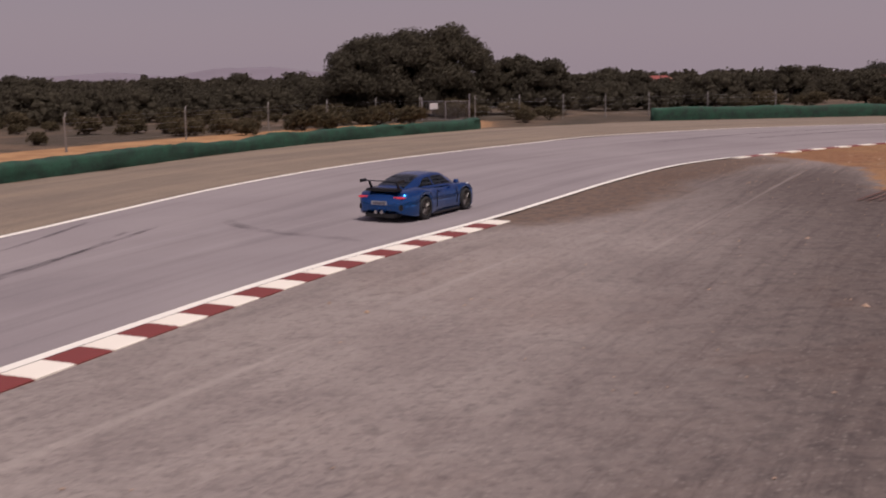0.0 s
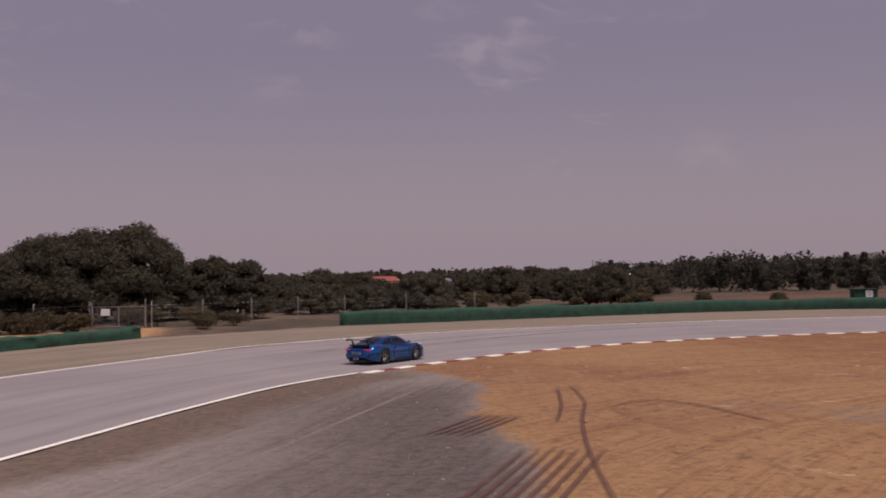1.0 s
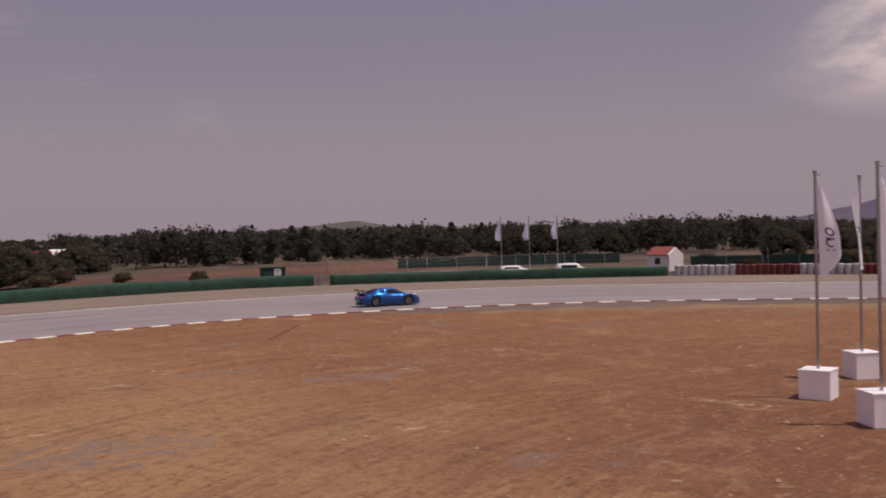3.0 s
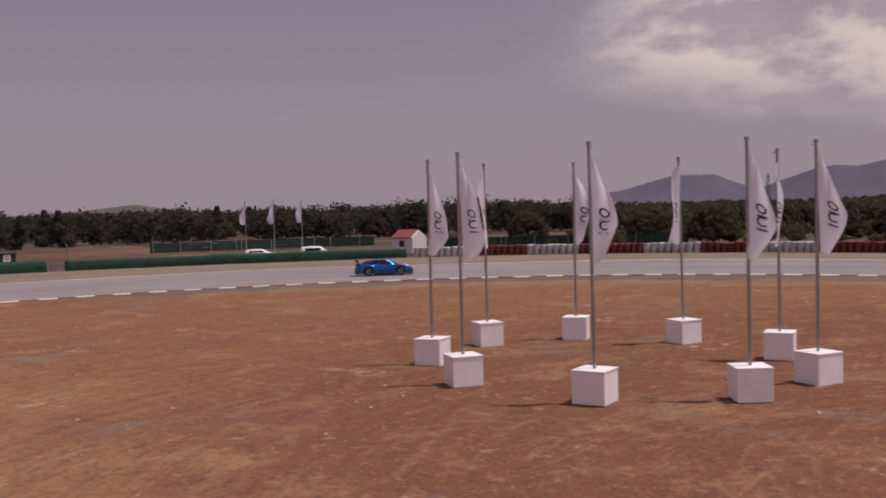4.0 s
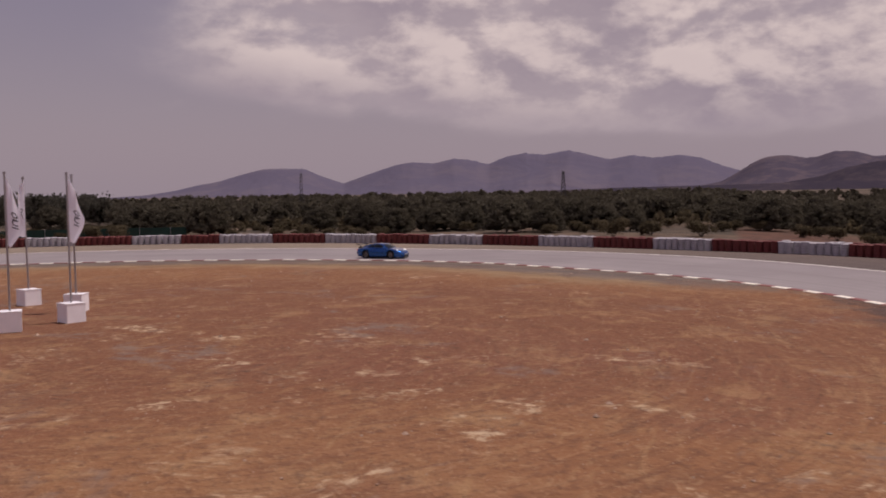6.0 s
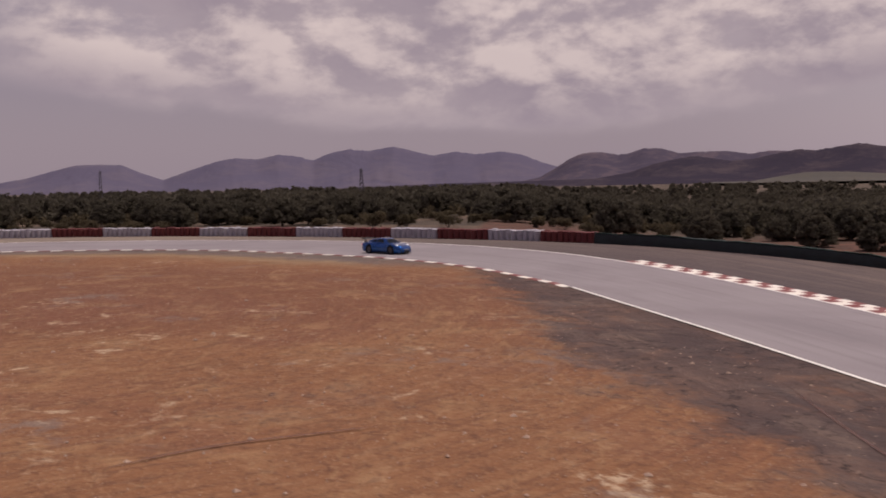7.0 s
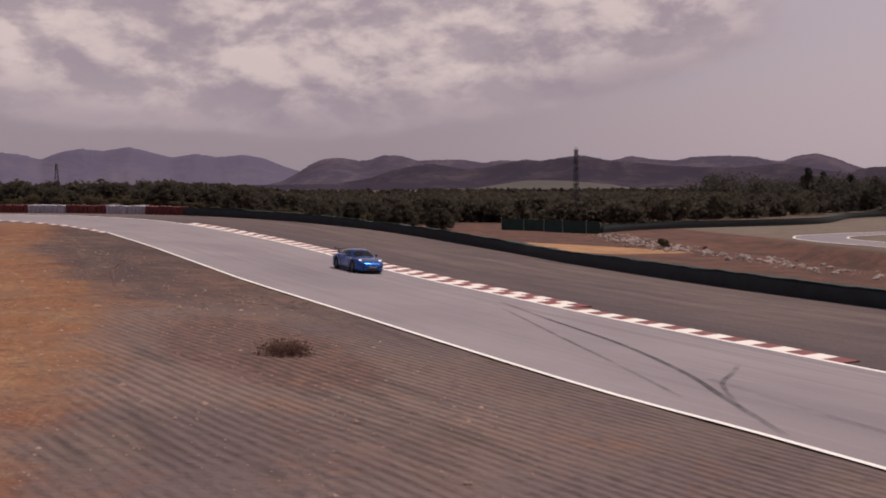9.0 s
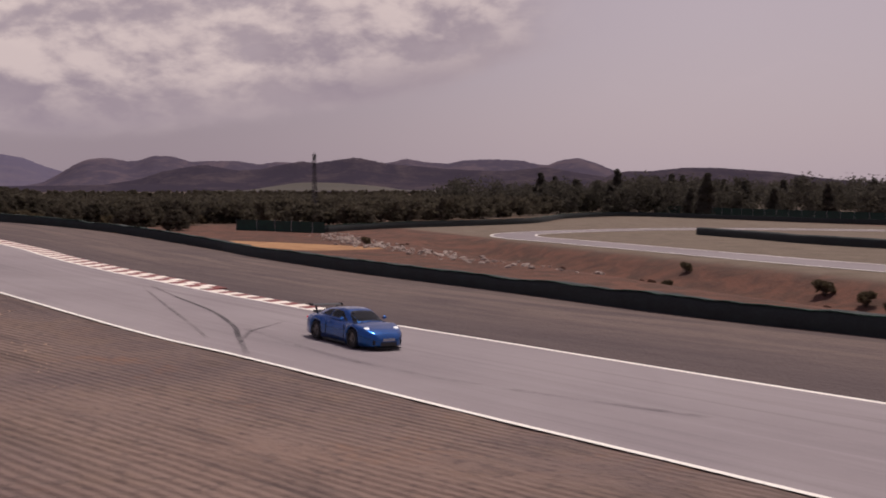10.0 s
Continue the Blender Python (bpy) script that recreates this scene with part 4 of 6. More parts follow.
CHROME = plain("exhaust_metal", (0.5, 0.5, 0.5), 0.25, 1.0)
BRAKE = plain("yellow_brake_caliper", (0.50, 0.36, 0.02), 0.4)


def curve_of(*pairs):
    a = np.array(pairs, float)
    return lambda x: np.interp(x, a[:, 0], a[:, 1])


DECK = curve_of((-2.27, 0.66), (-2.18, 0.82), (-1.9, 0.93), (-1.4, 0.99), (-0.9, 1.0), (0, 0.98), (0.8, 0.94), (1.05, 0.88), (1.5, 0.81), (1.9, 0.72), (2.15, 0.60), (2.28, 0.46))
SHOULDER = curve_of((-2.27, 0.60), (-2.05, 0.80), (-1.3, 0.88), (-0.7, 0.83), (0, 0.80), (0.8, 0.80), (1.3, 0.83), (1.8, 0.71), (2.15, 0.56), (2.28, 0.44))
HALF = curve_of((-2.27, 0.50), (-2.22, 0.64), (-2.12, 0.76), (-1.95, 0.86), (-1.7, 0.915), (-1.2, 0.935), (-0.6, 0.895), (0, 0.865), (0.7, 0.875), (1.25, 0.905), (1.7, 0.86), (1.95, 0.76), (2.12, 0.64), (2.22, 0.50), (2.28, 0.34))
SILL = curve_of((-2.27, 0.40), (-2.15, 0.26), (-1.85, 0.17), (-1.5, 0.13), (1.9, 0.12), (2.15, 0.14), (2.28, 0.20))
ROOF = curve_of((-1.95, 0.94), (-1.5, 1.09), (-1.0, 1.205), (-0.5, 1.265), (-0.1, 1.285), (0.25, 1.255), (0.6, 1.12), (0.95, 0.95), (1.1, 0.87))
ROOF_HALF = curve_of((-1.95, 0.40), (-1.0, 0.49), (0, 0.54), (0.4, 0.54), (1.1, 0.55))
BELT_HALF = curve_of((-1.95, 0.58), (-1.2, 0.72), (-0.3, 0.77), (0.5, 0.76), (1.1, 0.70))
AXLES = (-1.20, 1.257)


def arch(x):
    """The height of the wheel opening's edge at x."""
    z = 0.0
    for a in AXLES:
        d = abs(x - a)
        if d < 0.385:
            z = max(z, 0.335 + math.sqrt(0.385 ** 2 - d * d))
    return z


def body_mesh():
    xs = np.unique(np.r_[np.linspace(-2.27, 2.28, 76), [a + s * 0.385 for a in AXLES for s in (-1, 1)]])
    bm, rows = bmesh.new(), []
    for x in xs:
        w, zs, zd, zb = float(HALF(x)), float(SHOULDER(x)), float(DECK(x)), float(SILL(x))
        za = max(zb, min(arch(x), zs - 0.06))
        zm = za + (zs - za) * 0.55
        half = [(0, za + 0.02 * (za > zb)), (w * 0.55, za), (w * 0.93, za), (w * 0.985, za + 0.02), (w, zm), (w * 0.985, zm + (zs - zm) * 0.6), (w * 0.90, zs + 0.015), (w * 0.72, zs + (zd - zs) * 0.45), (w * 0.42, zd - 0.012), (0, zd)]
        full = [(y, z) for y, z in half] + [(-y, z) for y, z in half[-2:0:-1]]
        rows.append([bm.verts.new((x, y, z)) for y, z in full])
    k = len(rows[0])
    for a, b in zip(rows, rows[1:]):
        for i in range(k):
            bm.faces.new((a[i], b[i], b[(i + 1) % k], a[(i + 1) % k]))
    bm.faces.new(rows[0]), bm.faces.new(rows[-1][::-1])
    bmesh.ops.recalc_face_normals(bm, faces=bm.faces)
    return bm


def house_point(x, v, out=0.0):
    """A point of the cabin's skin: v runs from the left belt (0) over the roof (0.5) to the right belt (1)."""
    s, u = (1, v * 2) if v <= 0.5 else (-1, (1 - v) * 2)
    zr, wr, wb, zb = float(ROOF(x)), float(ROOF_HALF(x)), float(BELT_HALF(x)), min(float(DECK(x)) - 0.12, float(ROOF(x)) - 0.01)
    prof = [(0.0, wb, zb), (0.55, wr + 0.02, zr - 0.07), (0.68, wr * 0.86, zr - 0.022), (1.0, 0.0, zr)]
    for (a, y0, z0), (b, y1, z1) in zip(prof, prof[1:]):
        if u <= b + 1e-9:
            f = (u - a) / (b - a)
            y, z = y0 + (y1 - y0) * f, z0 + (z1 - z0) * f
            break
    n = Vector((0, s * (1 if u < 0.6 else 0.25), 0.35 if u < 0.6 else 1)).normalized()
    slant = (float(ROOF(x + 0.05)) - float(ROOF(x - 0.05))) / 0.1
    n = (n - Vector((slant * n.z, 0, 0))).normalized()
    return Vector((x, s * y, z)) + n * out


def skin(corners, nx, nv, out):
    """A pane on the cabin's skin between four (x, v) corners, 6 mm thick."""
    (a, b, c, d), bm, grid = corners, bmesh.new(), []
    for i in range(nx + 1):
        row = []
        for j in range(nv + 1):
            u, w_ = i / nx, j / nv
            x = (a[0] * (1 - u) + b[0] * u) * (1 - w_) + (d[0] * (1 - u) + c[0] * u) * w_
            v = (a[1] * (1 - u) + b[1] * u) * (1 - w_) + (d[1] * (1 - u) + c[1] * u) * w_
            row.append(bm.verts.new(house_point(x, v, out)))
        grid.append(row)
    for i in range(nx):
        for j in range(nv):
            bm.faces.new((grid[i][j], grid[i + 1][j], grid[i + 1][j + 1], grid[i][j + 1]))
    bmesh.ops.solidify(bm, geom=bm.faces[:], thickness=0.006)
    bmesh.ops.recalc_face_normals(bm, faces=bm.faces)
    return bm


def lathe(profile, seg=28):
    bm, rows = bmesh.new(), []
    for r, y in profile:
        rows.append([bm.verts.new((r * math.cos(a), y, r * math.sin(a))) for a in (2 * math.pi * i / seg for i in range(seg))])
    for p, q in zip(rows, rows[1:]):
        for i in range(seg):
            bm.faces.new((p[i], p[(i + 1) % seg], q[(i + 1) % seg], q[i]))
    bmesh.ops.recalc_face_normals(bm, faces=bm.faces)
    return bm


def racing_car():
    car = thing("sports_car", "metallic blue sports coupe with a rear wing, driving", "car")
    part("body", body_mesh(), BLUE, car, soft_faces=True)
    bm = bmesh.new()
    xs, vs = np.linspace(-1.93, 1.08, 34), np.linspace(0, 1, 25)
    g = [[bm.verts.new(house_point(x, v)) for v in vs] for x in xs]
    for i in range(len(xs) - 1):
        for j in range(len(vs) - 1):
            bm.faces.new((g[i][j], g[i + 1][j], g[i + 1][j + 1], g[i][j + 1]))
    bmesh.ops.recalc_face_normals(bm, faces=bm.faces)
    part("roof", bm, BLUE, car, soft_faces=True)
    part("windscreen", skin(((0.40, 0.36), (1.02, 0.16), (1.02, 0.84), (0.40, 0.64)), 8, 14, 0.006), GLASS, car, "raked dark windscreen", soft_faces=True)
    part("rear_window", skin(((-1.72, 0.24), (-0.72, 0.36), (-0.72, 0.64), (-1.72, 0.76)), 10, 12, 0.006), GLASS, car, "sloping dark rear window", soft_faces=True)
    for s in (0, 1):
        def f(x, v, s=s):
            return (x, v) if s == 0 else (x, 1 - v)
        part("side_window", skin((f(-0.42, 0.05), f(0.74, 0.05), f(0.22, 0.25), f(-0.42, 0.26)), 8, 5, 0.006), GLASS, car, "dark door window", soft_faces=True)
        part("quarter_window", skin((f(-1.22, 0.07), f(-0.49, 0.05), f(-0.49, 0.26), f(-0.78, 0.25)), 6, 5, 0.006), GLASS, car, "dark tapering quarter window", soft_faces=True)
    bm = bmesh.new()
    box(bm, -1.6, 1.7, -0.60, 0.60, 0.16, 0.62)
    part("floor_pan", bm, TRIM_BLACK, car)
    # rear wing
    bm = bmesh.new()
    prof = [(-2.24, 1.175), (-2.21, 1.195), (-2.08, 1.180), (-1.95, 1.145), (-1.95, 1.132), (-2.09, 1.156), (-2.21, 1.165)]
    rows = [[bm.verts.new((x, y, z)) for x, z in prof] for y in (-0.64, 0.64)]
    for i in range(len(prof)):
        bm.faces.new((rows[0][i], rows[0][(i + 1) % len(prof)], rows[1][(i + 1) % len(prof)], rows[1][i]))
    bm.faces.new(rows[0]), bm.faces.new(rows[1][::-1])
    bmesh.ops.recalc_face_normals(bm, faces=bm.faces)
    wing = part("rear_wing", bm, TRIM_BLACK, car, "blue-edged dark rear wing on two struts")
    for s in (-1, 1):
        bm = bmesh.new()
        rod(bm, (-1.90, s * 0.46, 0.88), (-2.06, s * 0.46, 1.15), 0.045, 0.03, 6)
        part("strut", bm, TRIM_BLACK, wing)
        bm = box(bmesh.new(), -2.26, -1.93, s * 0.645 - 0.012, s * 0.645 + 0.012, 1.12, 1.21, 0.008)
        part("end_plate", bm, TRIM_BLACK, wing)
    # lamps
    for s in (-1, 1):
        bm = bmesh.new()
        bmesh.ops.create_uvsphere(bm, u_segments=16, v_segments=10, radius=1, matrix=Matrix.Translation((1.72, s * 0.60, 0.680)) @ Euler((0, radians(-28), 0)).to_matrix().to_4x4() @ Matrix.Diagonal((0.16, 0.12, 0.075, 1)))
        part("headlight", bm, HEAD_LAMP, car, "bright oval headlight", soft_faces=True)
        bm = box(bmesh.new(), -2.215, -2.04, min(s * 0.42, s * 0.76), max(s * 0.42, s * 0.76), 0.690, 0.745, 0.02)
        part("tail_light", bm, TAIL_RED, car, "narrow glowing red tail light")
        bm = box(bmesh.new(), 2.06, 2.215, min(s * 0.34, s * 0.58), max(s * 0.34, s * 0.58), 0.20, 0.38, 0.02)
        part("air_intake", bm, TRIM_BLACK, car)
        bm = bmesh.new()
        bmesh.ops.create_uvsphere(bm, u_segments=12, v_segments=8, radius=1, matrix=Matrix.Translation((0.60, s * 0.89, 0.95)) @ Matrix.Diagonal((0.06, 0.095, 0.06, 1)))
        rod(bm, (0.64, s * 0.80, 0.90), (0.60, s * 0.85, 0.94), 0.02, 0.02, 6)
        part("mirror", bm, BLUE, car, soft_faces=True)
        bm = bmesh.new()
        rod(bm, (-2.16, s * 0.10, 0.30), (-2.31, s * 0.10, 0.30), 0.055, 0.055, 14)
        part("exhaust_tip", bm, CHROME, car)
        # door seams and handle, side sill
        for x, z0, z1 in ((-0.52, 0.30, 0.82), (0.70, 0.30, 0.79)):
            bm = box(bmesh.new(), x - 0.006, x + 0.006, s * float(HALF(x)) - 0.010, s * float(HALF(x)) + 0.003, z0, z1)
            part("door_seam", bm, TRIM_BLACK, car)
        bm = box(bmesh.new(), -0.42, -0.22, s * 0.872 - 0.015, s * 0.872 + 0.020, 0.74, 0.77, 0.006)
        part("door_handle", bm, BLUE, car)
        bm = box(bmesh.new(), -0.78, 0.84, s * 0.86 - 0.03, s * 0.86 + 0.045, 0.10, 0.16, 0.01)
        part("side_sill", bm, TRIM_BLACK, car)
        bm = box(bmesh.new(), -2.22, -2.08, min(s * 0.58, s * 0.72), max(s * 0.58, s * 0.72), 0.36, 0.52, 0.02)
        part("bumper_vent", bm, TRIM_BLACK, car)
    bm = box(bmesh.new(), 2.12, 2.29, -0.34, 0.34, 0.17, 0.33, 0.02)
    part("front_grille", bm, TRIM_BLACK, car)
    bm = box(bmesh.new(), 1.85, 2.29, -0.52, 0.52, 0.09, 0.115, 0.006)
    part("front_splitter", bm, TRIM_BLACK, car)
    bm = box(bmesh.new(), -2.25, -1.90, -0.50, 0.50, 0.14, 0.26, 0.02)
    part("diffuser", bm, TRIM_BLACK, car)
    bm = box(bmesh.new(), -2.20, -1.82, -0.50, 0.50, 0.88, 0.955, 0.02)
    part("engine_grille", bm, TRIM_BLACK, car)
    bm = box(bmesh.new(), -2.292, -2.262, -0.26, 0.26, 0.505, 0.615, 0.006)
    plate = part("number_plate", bm, PLATE, car, "pale number plate with plain dark bars")
    bm = bmesh.new()
    for k in range(6):
        box(bm, -2.297, -2.2915, -0.20 + k * 0.07, -0.16 + k * 0.07, 0.53, 0.59)
    part("plate_bar", bm, MARK, plate)
    bm = box(bmesh.new(), 2.285, 2.30, -0.24, 0.24, 0.34, 0.43, 0.004)
    part("front_plate", bm, PLATE, car, "pale front plate")
    # wheels: the pivot turns, tyre and rim ride on it
    wheels = []
    for x in AXLES:
        for s in (-1, 1):
            wheel = thing("wheel", "", "")
            wheel.parent = car
            yc, wd = s * (float(HALF(x)) - 0.135), 0.135
            home = pose(x, yc, 0.335)
            wheel.matrix_basis = home
            prof = [(0.235, -wd * 0.9), (0.27, -wd), (0.318, -wd * 0.96), (0.335, -wd * 0.75), (0.335, wd * 0.75), (0.318, wd * 0.96), (0.27, wd), (0.235, wd * 0.9)]
            part("tyre", lathe(prof), TYRE, wheel, soft_faces=True)
            bm = lathe([(0.236, -0.11), (0.24, 0.11), (0.225, 0.118), (0.215, 0.10), (0.21, -0.10)])
            yo = s * 0.105
            for k in range(10):
                a = 2 * math.pi * (k + (0.16 if k % 2 else -0.16)) / 10
                rod(bm, (0.045 * math.cos(a), yo, 0.045 * math.sin(a)), (0.226 * math.cos(a), yo * 1.02, 0.226 * math.sin(a)), 0.016, 0.013, 5)
            rod(bm, (0, yo - s * 0.06, 0), (0, yo + s * 0.012, 0), 0.05, 0.045, 12)
            part("rim", bm, RIM, wheel, "dark twin-spoke rim")
            bm = bmesh.new()
            rod(bm, (0, s * 0.02, 0), (0, s * 0.045, 0), 0.19, 0.19, 24)
            part("brake_disc", bm, STEEL, wheel)
            wheels.append((wheel, home))
    car.scale = (0.95, 0.95, 0.95)
    return car, wheels


# ---- flags ----
def flag_mesh(seed, height=2.8, width=0.84):
    """A hanging banner: fixed along the pole, its free side sagging in folds."""
    rng = random.Random(seed)
    peak, sag, ph, deep = rng.uniform(0.45, 1.05), rng.uniform(0.35, 0.75), rng.uniform(0, 6), rng.uniform(0.05, 0.10)
    nu, nv = 14, 26
    front = []
    for j in range(nv + 1):
        v = j / nv
        grow = (v / peak) ** 0.75 if v < peak else 1 - 0.75 * ((v - peak) / (1.001 - peak)) ** 1.6
        reach = width * (0.20 + 0.64 * grow + 0.05 * math.sin(v * 9 + ph))
        row = []
        for i in range(nu + 1):
            u = i / nu
            x = reach * u * (1 - 0.08 * u)
            y = deep * math.sin(u * 7 + v * 6 + ph) * u + 0.13 * math.sin(v * 4 + ph) * u * u
            z = -height * v - sag * u * (1 - v) * 0.8 + 0.10 * math.sin(u * 4 + ph) * u * v
            row.append(Vector((0.03 + x, y, z)))
        front.append(row)
    return front


def flag_part(seed, owner, top, turn):
    g = flag_mesh(seed)
    bm = bmesh.new()
    vs = [[bm.verts.new(p) for p in row] for row in g]
    for a, b in zip(vs, vs[1:]):
        for i in range(len(a) - 1):
            bm.faces.new((a[i], a[i + 1], b[i + 1], b[i]))
    flag = part("flag", bm, CLOTH, owner, "white banner with plain dark print", at=pose(0, 0, top, 0, 0, turn), soft_faces=True)
    # dark print: a ring and bars on both faces
    rng = random.Random(seed + 50)
    bm = bmesh.new()
    nv, nu = len(g) - 1, len(g[0]) - 1

    def at(u, v, out):
        i, j = min(nu - 1, int(u * nu)), min(nv - 1, int(v * nv))
        p, q, r = g[j][i], g[j][i + 1], g[j + 1][i]
        n = (q - p).cross(r - p).normalized()
        return p + (q - p) * (u * nu - i) + (r - p) * (v * nv - j) + n * out
    for out in (0.012, -0.014):
        for v0, arc in ((0.52, 1.0), (0.64, 0.7)):
            ring = []
            for k in range(13):
                a = 2 * math.pi * arc * k / 12 + 0.8
                ring.append([bm.verts.new(at(0.52 + s * math.cos(a) * 0.21, v0 + s * math.sin(a) * 0.046, out)) for s in (1.0, 0.66)])
            for a, b in zip(ring, ring[1:]):
                bm.faces.new((a[0], a[1], b[1], b[0]))
        for v0 in (0.585, 0.71):
            bm.faces.new([bm.verts.new(at(u, v, out)) for u, v in ((0.33, v0), (0.70, v0), (0.70, v0 + 0.016), (0.33, v0 + 0.016))])
    part("print", bm, MARK, flag, "plain dark shapes")
    return flag


def flag_stand(x, y, yaw, seed, wind):
    owner = thing("flag_stand", "white cube base with steel pole and white banner on clay", "flag", pose(x, y, land(x, y) - 0.01, 0, 0, yaw), "ring of flags")
    bm = box(bmesh.new(), -0.43, 0.43, -0.43, 0.43, 0.0, 0.80, 0.012)
    part("base_box", bm, BOX_WHITE, owner)
    bm = box(bmesh.new(), -0.445, 0.445, -0.445, 0.445, 0.80, 0.835, 0.008)
    part("lid", bm, BOX_WHITE, owner)
    rng = random.Random(seed)
    bm = bmesh.new()
    lean = (rng.uniform(-0.05, 0.05), rng.uniform(-0.05, 0.05))
    rod(bm, (0, 0, 0.80), (*lean, 6.30), 0.045, 0.04, 10)
    pole = part("pole", bm, STEEL, owner, "grey steel pole")
    bm = bmesh.new()
    rod(bm, (*lean, 6.29), (*lean, 6.37), 0.06, 0.06, 10)
    rod(bm, (lean[0], lean[1], 6.26), (lean[0] + 0.14, lean[1], 6.24), 0.014, 0.014, 6)
    part("pole_cap", bm, STEEL, pole)
    return owner, flag_part(seed, owner, 6.22, wind - yaw), 6.22, wind - yaw


FLAG_SPOTS = [(42.74, 20.55, -52), (40.21, 17.55, -66), (47.05, 21.42, -160), (39.68, 13.2, -62), (49.75, 19.4, -40), (50.35, 15.55, 160), (41.8, 10.1, -58), (48.45, 11.6, -150), (44.82, 9.38, -70)]


def flags():
    moving = []
    for k, (x, y, wind) in enumerate(FLAG_SPOTS):
        yaw = math.degrees(math.atan2(16 - y, 45.7 - x)) - 20
        moving.append(flag_stand(x, y, yaw, 10 + k, wind))
    return moving


def far_flag(x, y, seed):
    owner = thing("flag_pole", "tall thin pole with a white banner beyond the barrier", "flag", pose(x, y, land(x, y)), "distant flags")
    bm = bmesh.new()
    rod(bm, (0, 0, -0.1), (0, 0, 6.2), 0.05, 0.035, 8)
    part("pole", bm, STEEL, owner)
    bm, g = bmesh.new(), flag_mesh(seed, 2.3, 0.9)
    vs = [[bm.verts.new(p) for p in row[::2]] for row in g[::2]]
    for a, b in zip(vs, vs[1:]):
        for i in range(len(a) - 1):
            bm.faces.new((a[i], a[i + 1], b[i + 1], b[i]))
    bmesh.ops.solidify(bm, geom=bm.faces[:], thickness=0.005)
    part("flag", bm, CLOTH, owner, "white banner", at=pose(0, 0, 6.05, 0, 0, 150), soft_faces=True)


# ---- buildings, vehicles, fences ----
def hut(x, y, yaw, lx, ly, h, wall, roof, label, name="hut", gable=0.8):
    owner = thing(name, label, "hut", pose(x, y, land(x, y), 0, 0, yaw))
    bm = bmesh.new()
    prof = [(-ly / 2, -0.2), (ly / 2, -0.2), (ly / 2, h), (0, h + gable), (-ly / 2, h)]
    a, b = ([bm.verts.new((s * lx / 2, py, pz)) for py, pz in prof] for s in (-1, 1))
    bm.faces.new(a), bm.faces.new(b[::-1])
    for i in range(5):
        bm.faces.new((a[i], b[i], b[(i + 1) % 5], a[(i + 1) % 5]))
    bmesh.ops.recalc_face_normals(bm, faces=bm.faces)
    part("wall", bm, wall, owner)
    bm = bmesh.new()
    for s in (-1, 1):
        pts = [(s * (ly / 2 + 0.15), h - 0.15 * gable / (ly / 2) + 0.02), (0, h + gable + 0.02), (0, h + gable + 0.10), (s * (ly / 2 + 0.15), h - 0.15 * gable / (ly / 2) + 0.10)]
        r = [[bm.verts.new((sx * (lx / 2 + (0.12 if sx < 0 else -0.25)), py, pz)) for py, pz in pts] for sx in (-1, 1)]
        for i in range(4):
            bm.faces.new((r[0][i], r[0][(i + 1) % 4], r[1][(i + 1) % 4], r[1][i]))
        bm.faces.new(r[0]), bm.faces.new(r[1][::-1])
    bmesh.ops.recalc_face_normals(bm, faces=bm.faces)
    part("roof", bm, roof, owner)
    for s in (-1, 1):
        bm = box(bmesh.new(), -0.45, 0.25, min(s * ly / 2, s * (ly / 2 + 0.02)), max(s * ly / 2, s * (ly / 2 + 0.02)), h * 0.42, h * 0.80)
        part("window", bm, DARK, owner)


def parked_van(x, y, yaw, mat, label, long=4.6, high=1.5):
    owner = thing("parked_car", label, "car", pose(x, y, land(x, y), 0, 0, yaw))
    bm, rows = bmesh.new(), []
    top = curve_of((-long / 2, 0.9), (-long * 0.46, high * 0.95), (-long * 0.2, high), (long * 0.12, high * 0.98), (long * 0.26, 0.98), (long * 0.46, 0.82), (long / 2, 0.5))
    for u in np.linspace(-long / 2, long / 2, 24):
        w_, z = 0.85 - 0.12 * abs(u / (long / 2)) ** 4, float(top(u))
        half = [(0, 0.3), (w_, 0.3), (w_, min(0.85, z * 0.8)), (w_ * 0.86, z - 0.06), (w_ * 0.5, z), (0, z)]
        rows.append([bm.verts.new((u, a, b)) for a, b in half + [(-a, b) for a, b in half[-2:0:-1]]])
    for a, b in zip(rows, rows[1:]):
        for i in range(len(a)):
            bm.faces.new((a[i], b[i], b[(i + 1) % len(a)], a[(i + 1) % len(a)]))
    bm.faces.new(rows[0]), bm.faces.new(rows[-1][::-1])
    bmesh.ops.recalc_face_normals(bm, faces=bm.faces)
    part("body", bm, mat, owner, soft_faces=True)
    for s in (-1, 1):
        bm = box(bmesh.new(), -long * 0.38, long * 0.10, s * 0.80 - 0.03, s * 0.80 + 0.03, 0.92, high * 0.88, 0.02)
        part("side_window", bm, GLASS, owner)
        for a in (-0.3, 0.3):
            bm = bmesh.new()
            rod(bm, (a * long, s * 0.70, 0.32), (a * long, s * 0.88, 0.32), 0.32, 0.32, 18)
            part("wheel", bm, TYRE, owner)


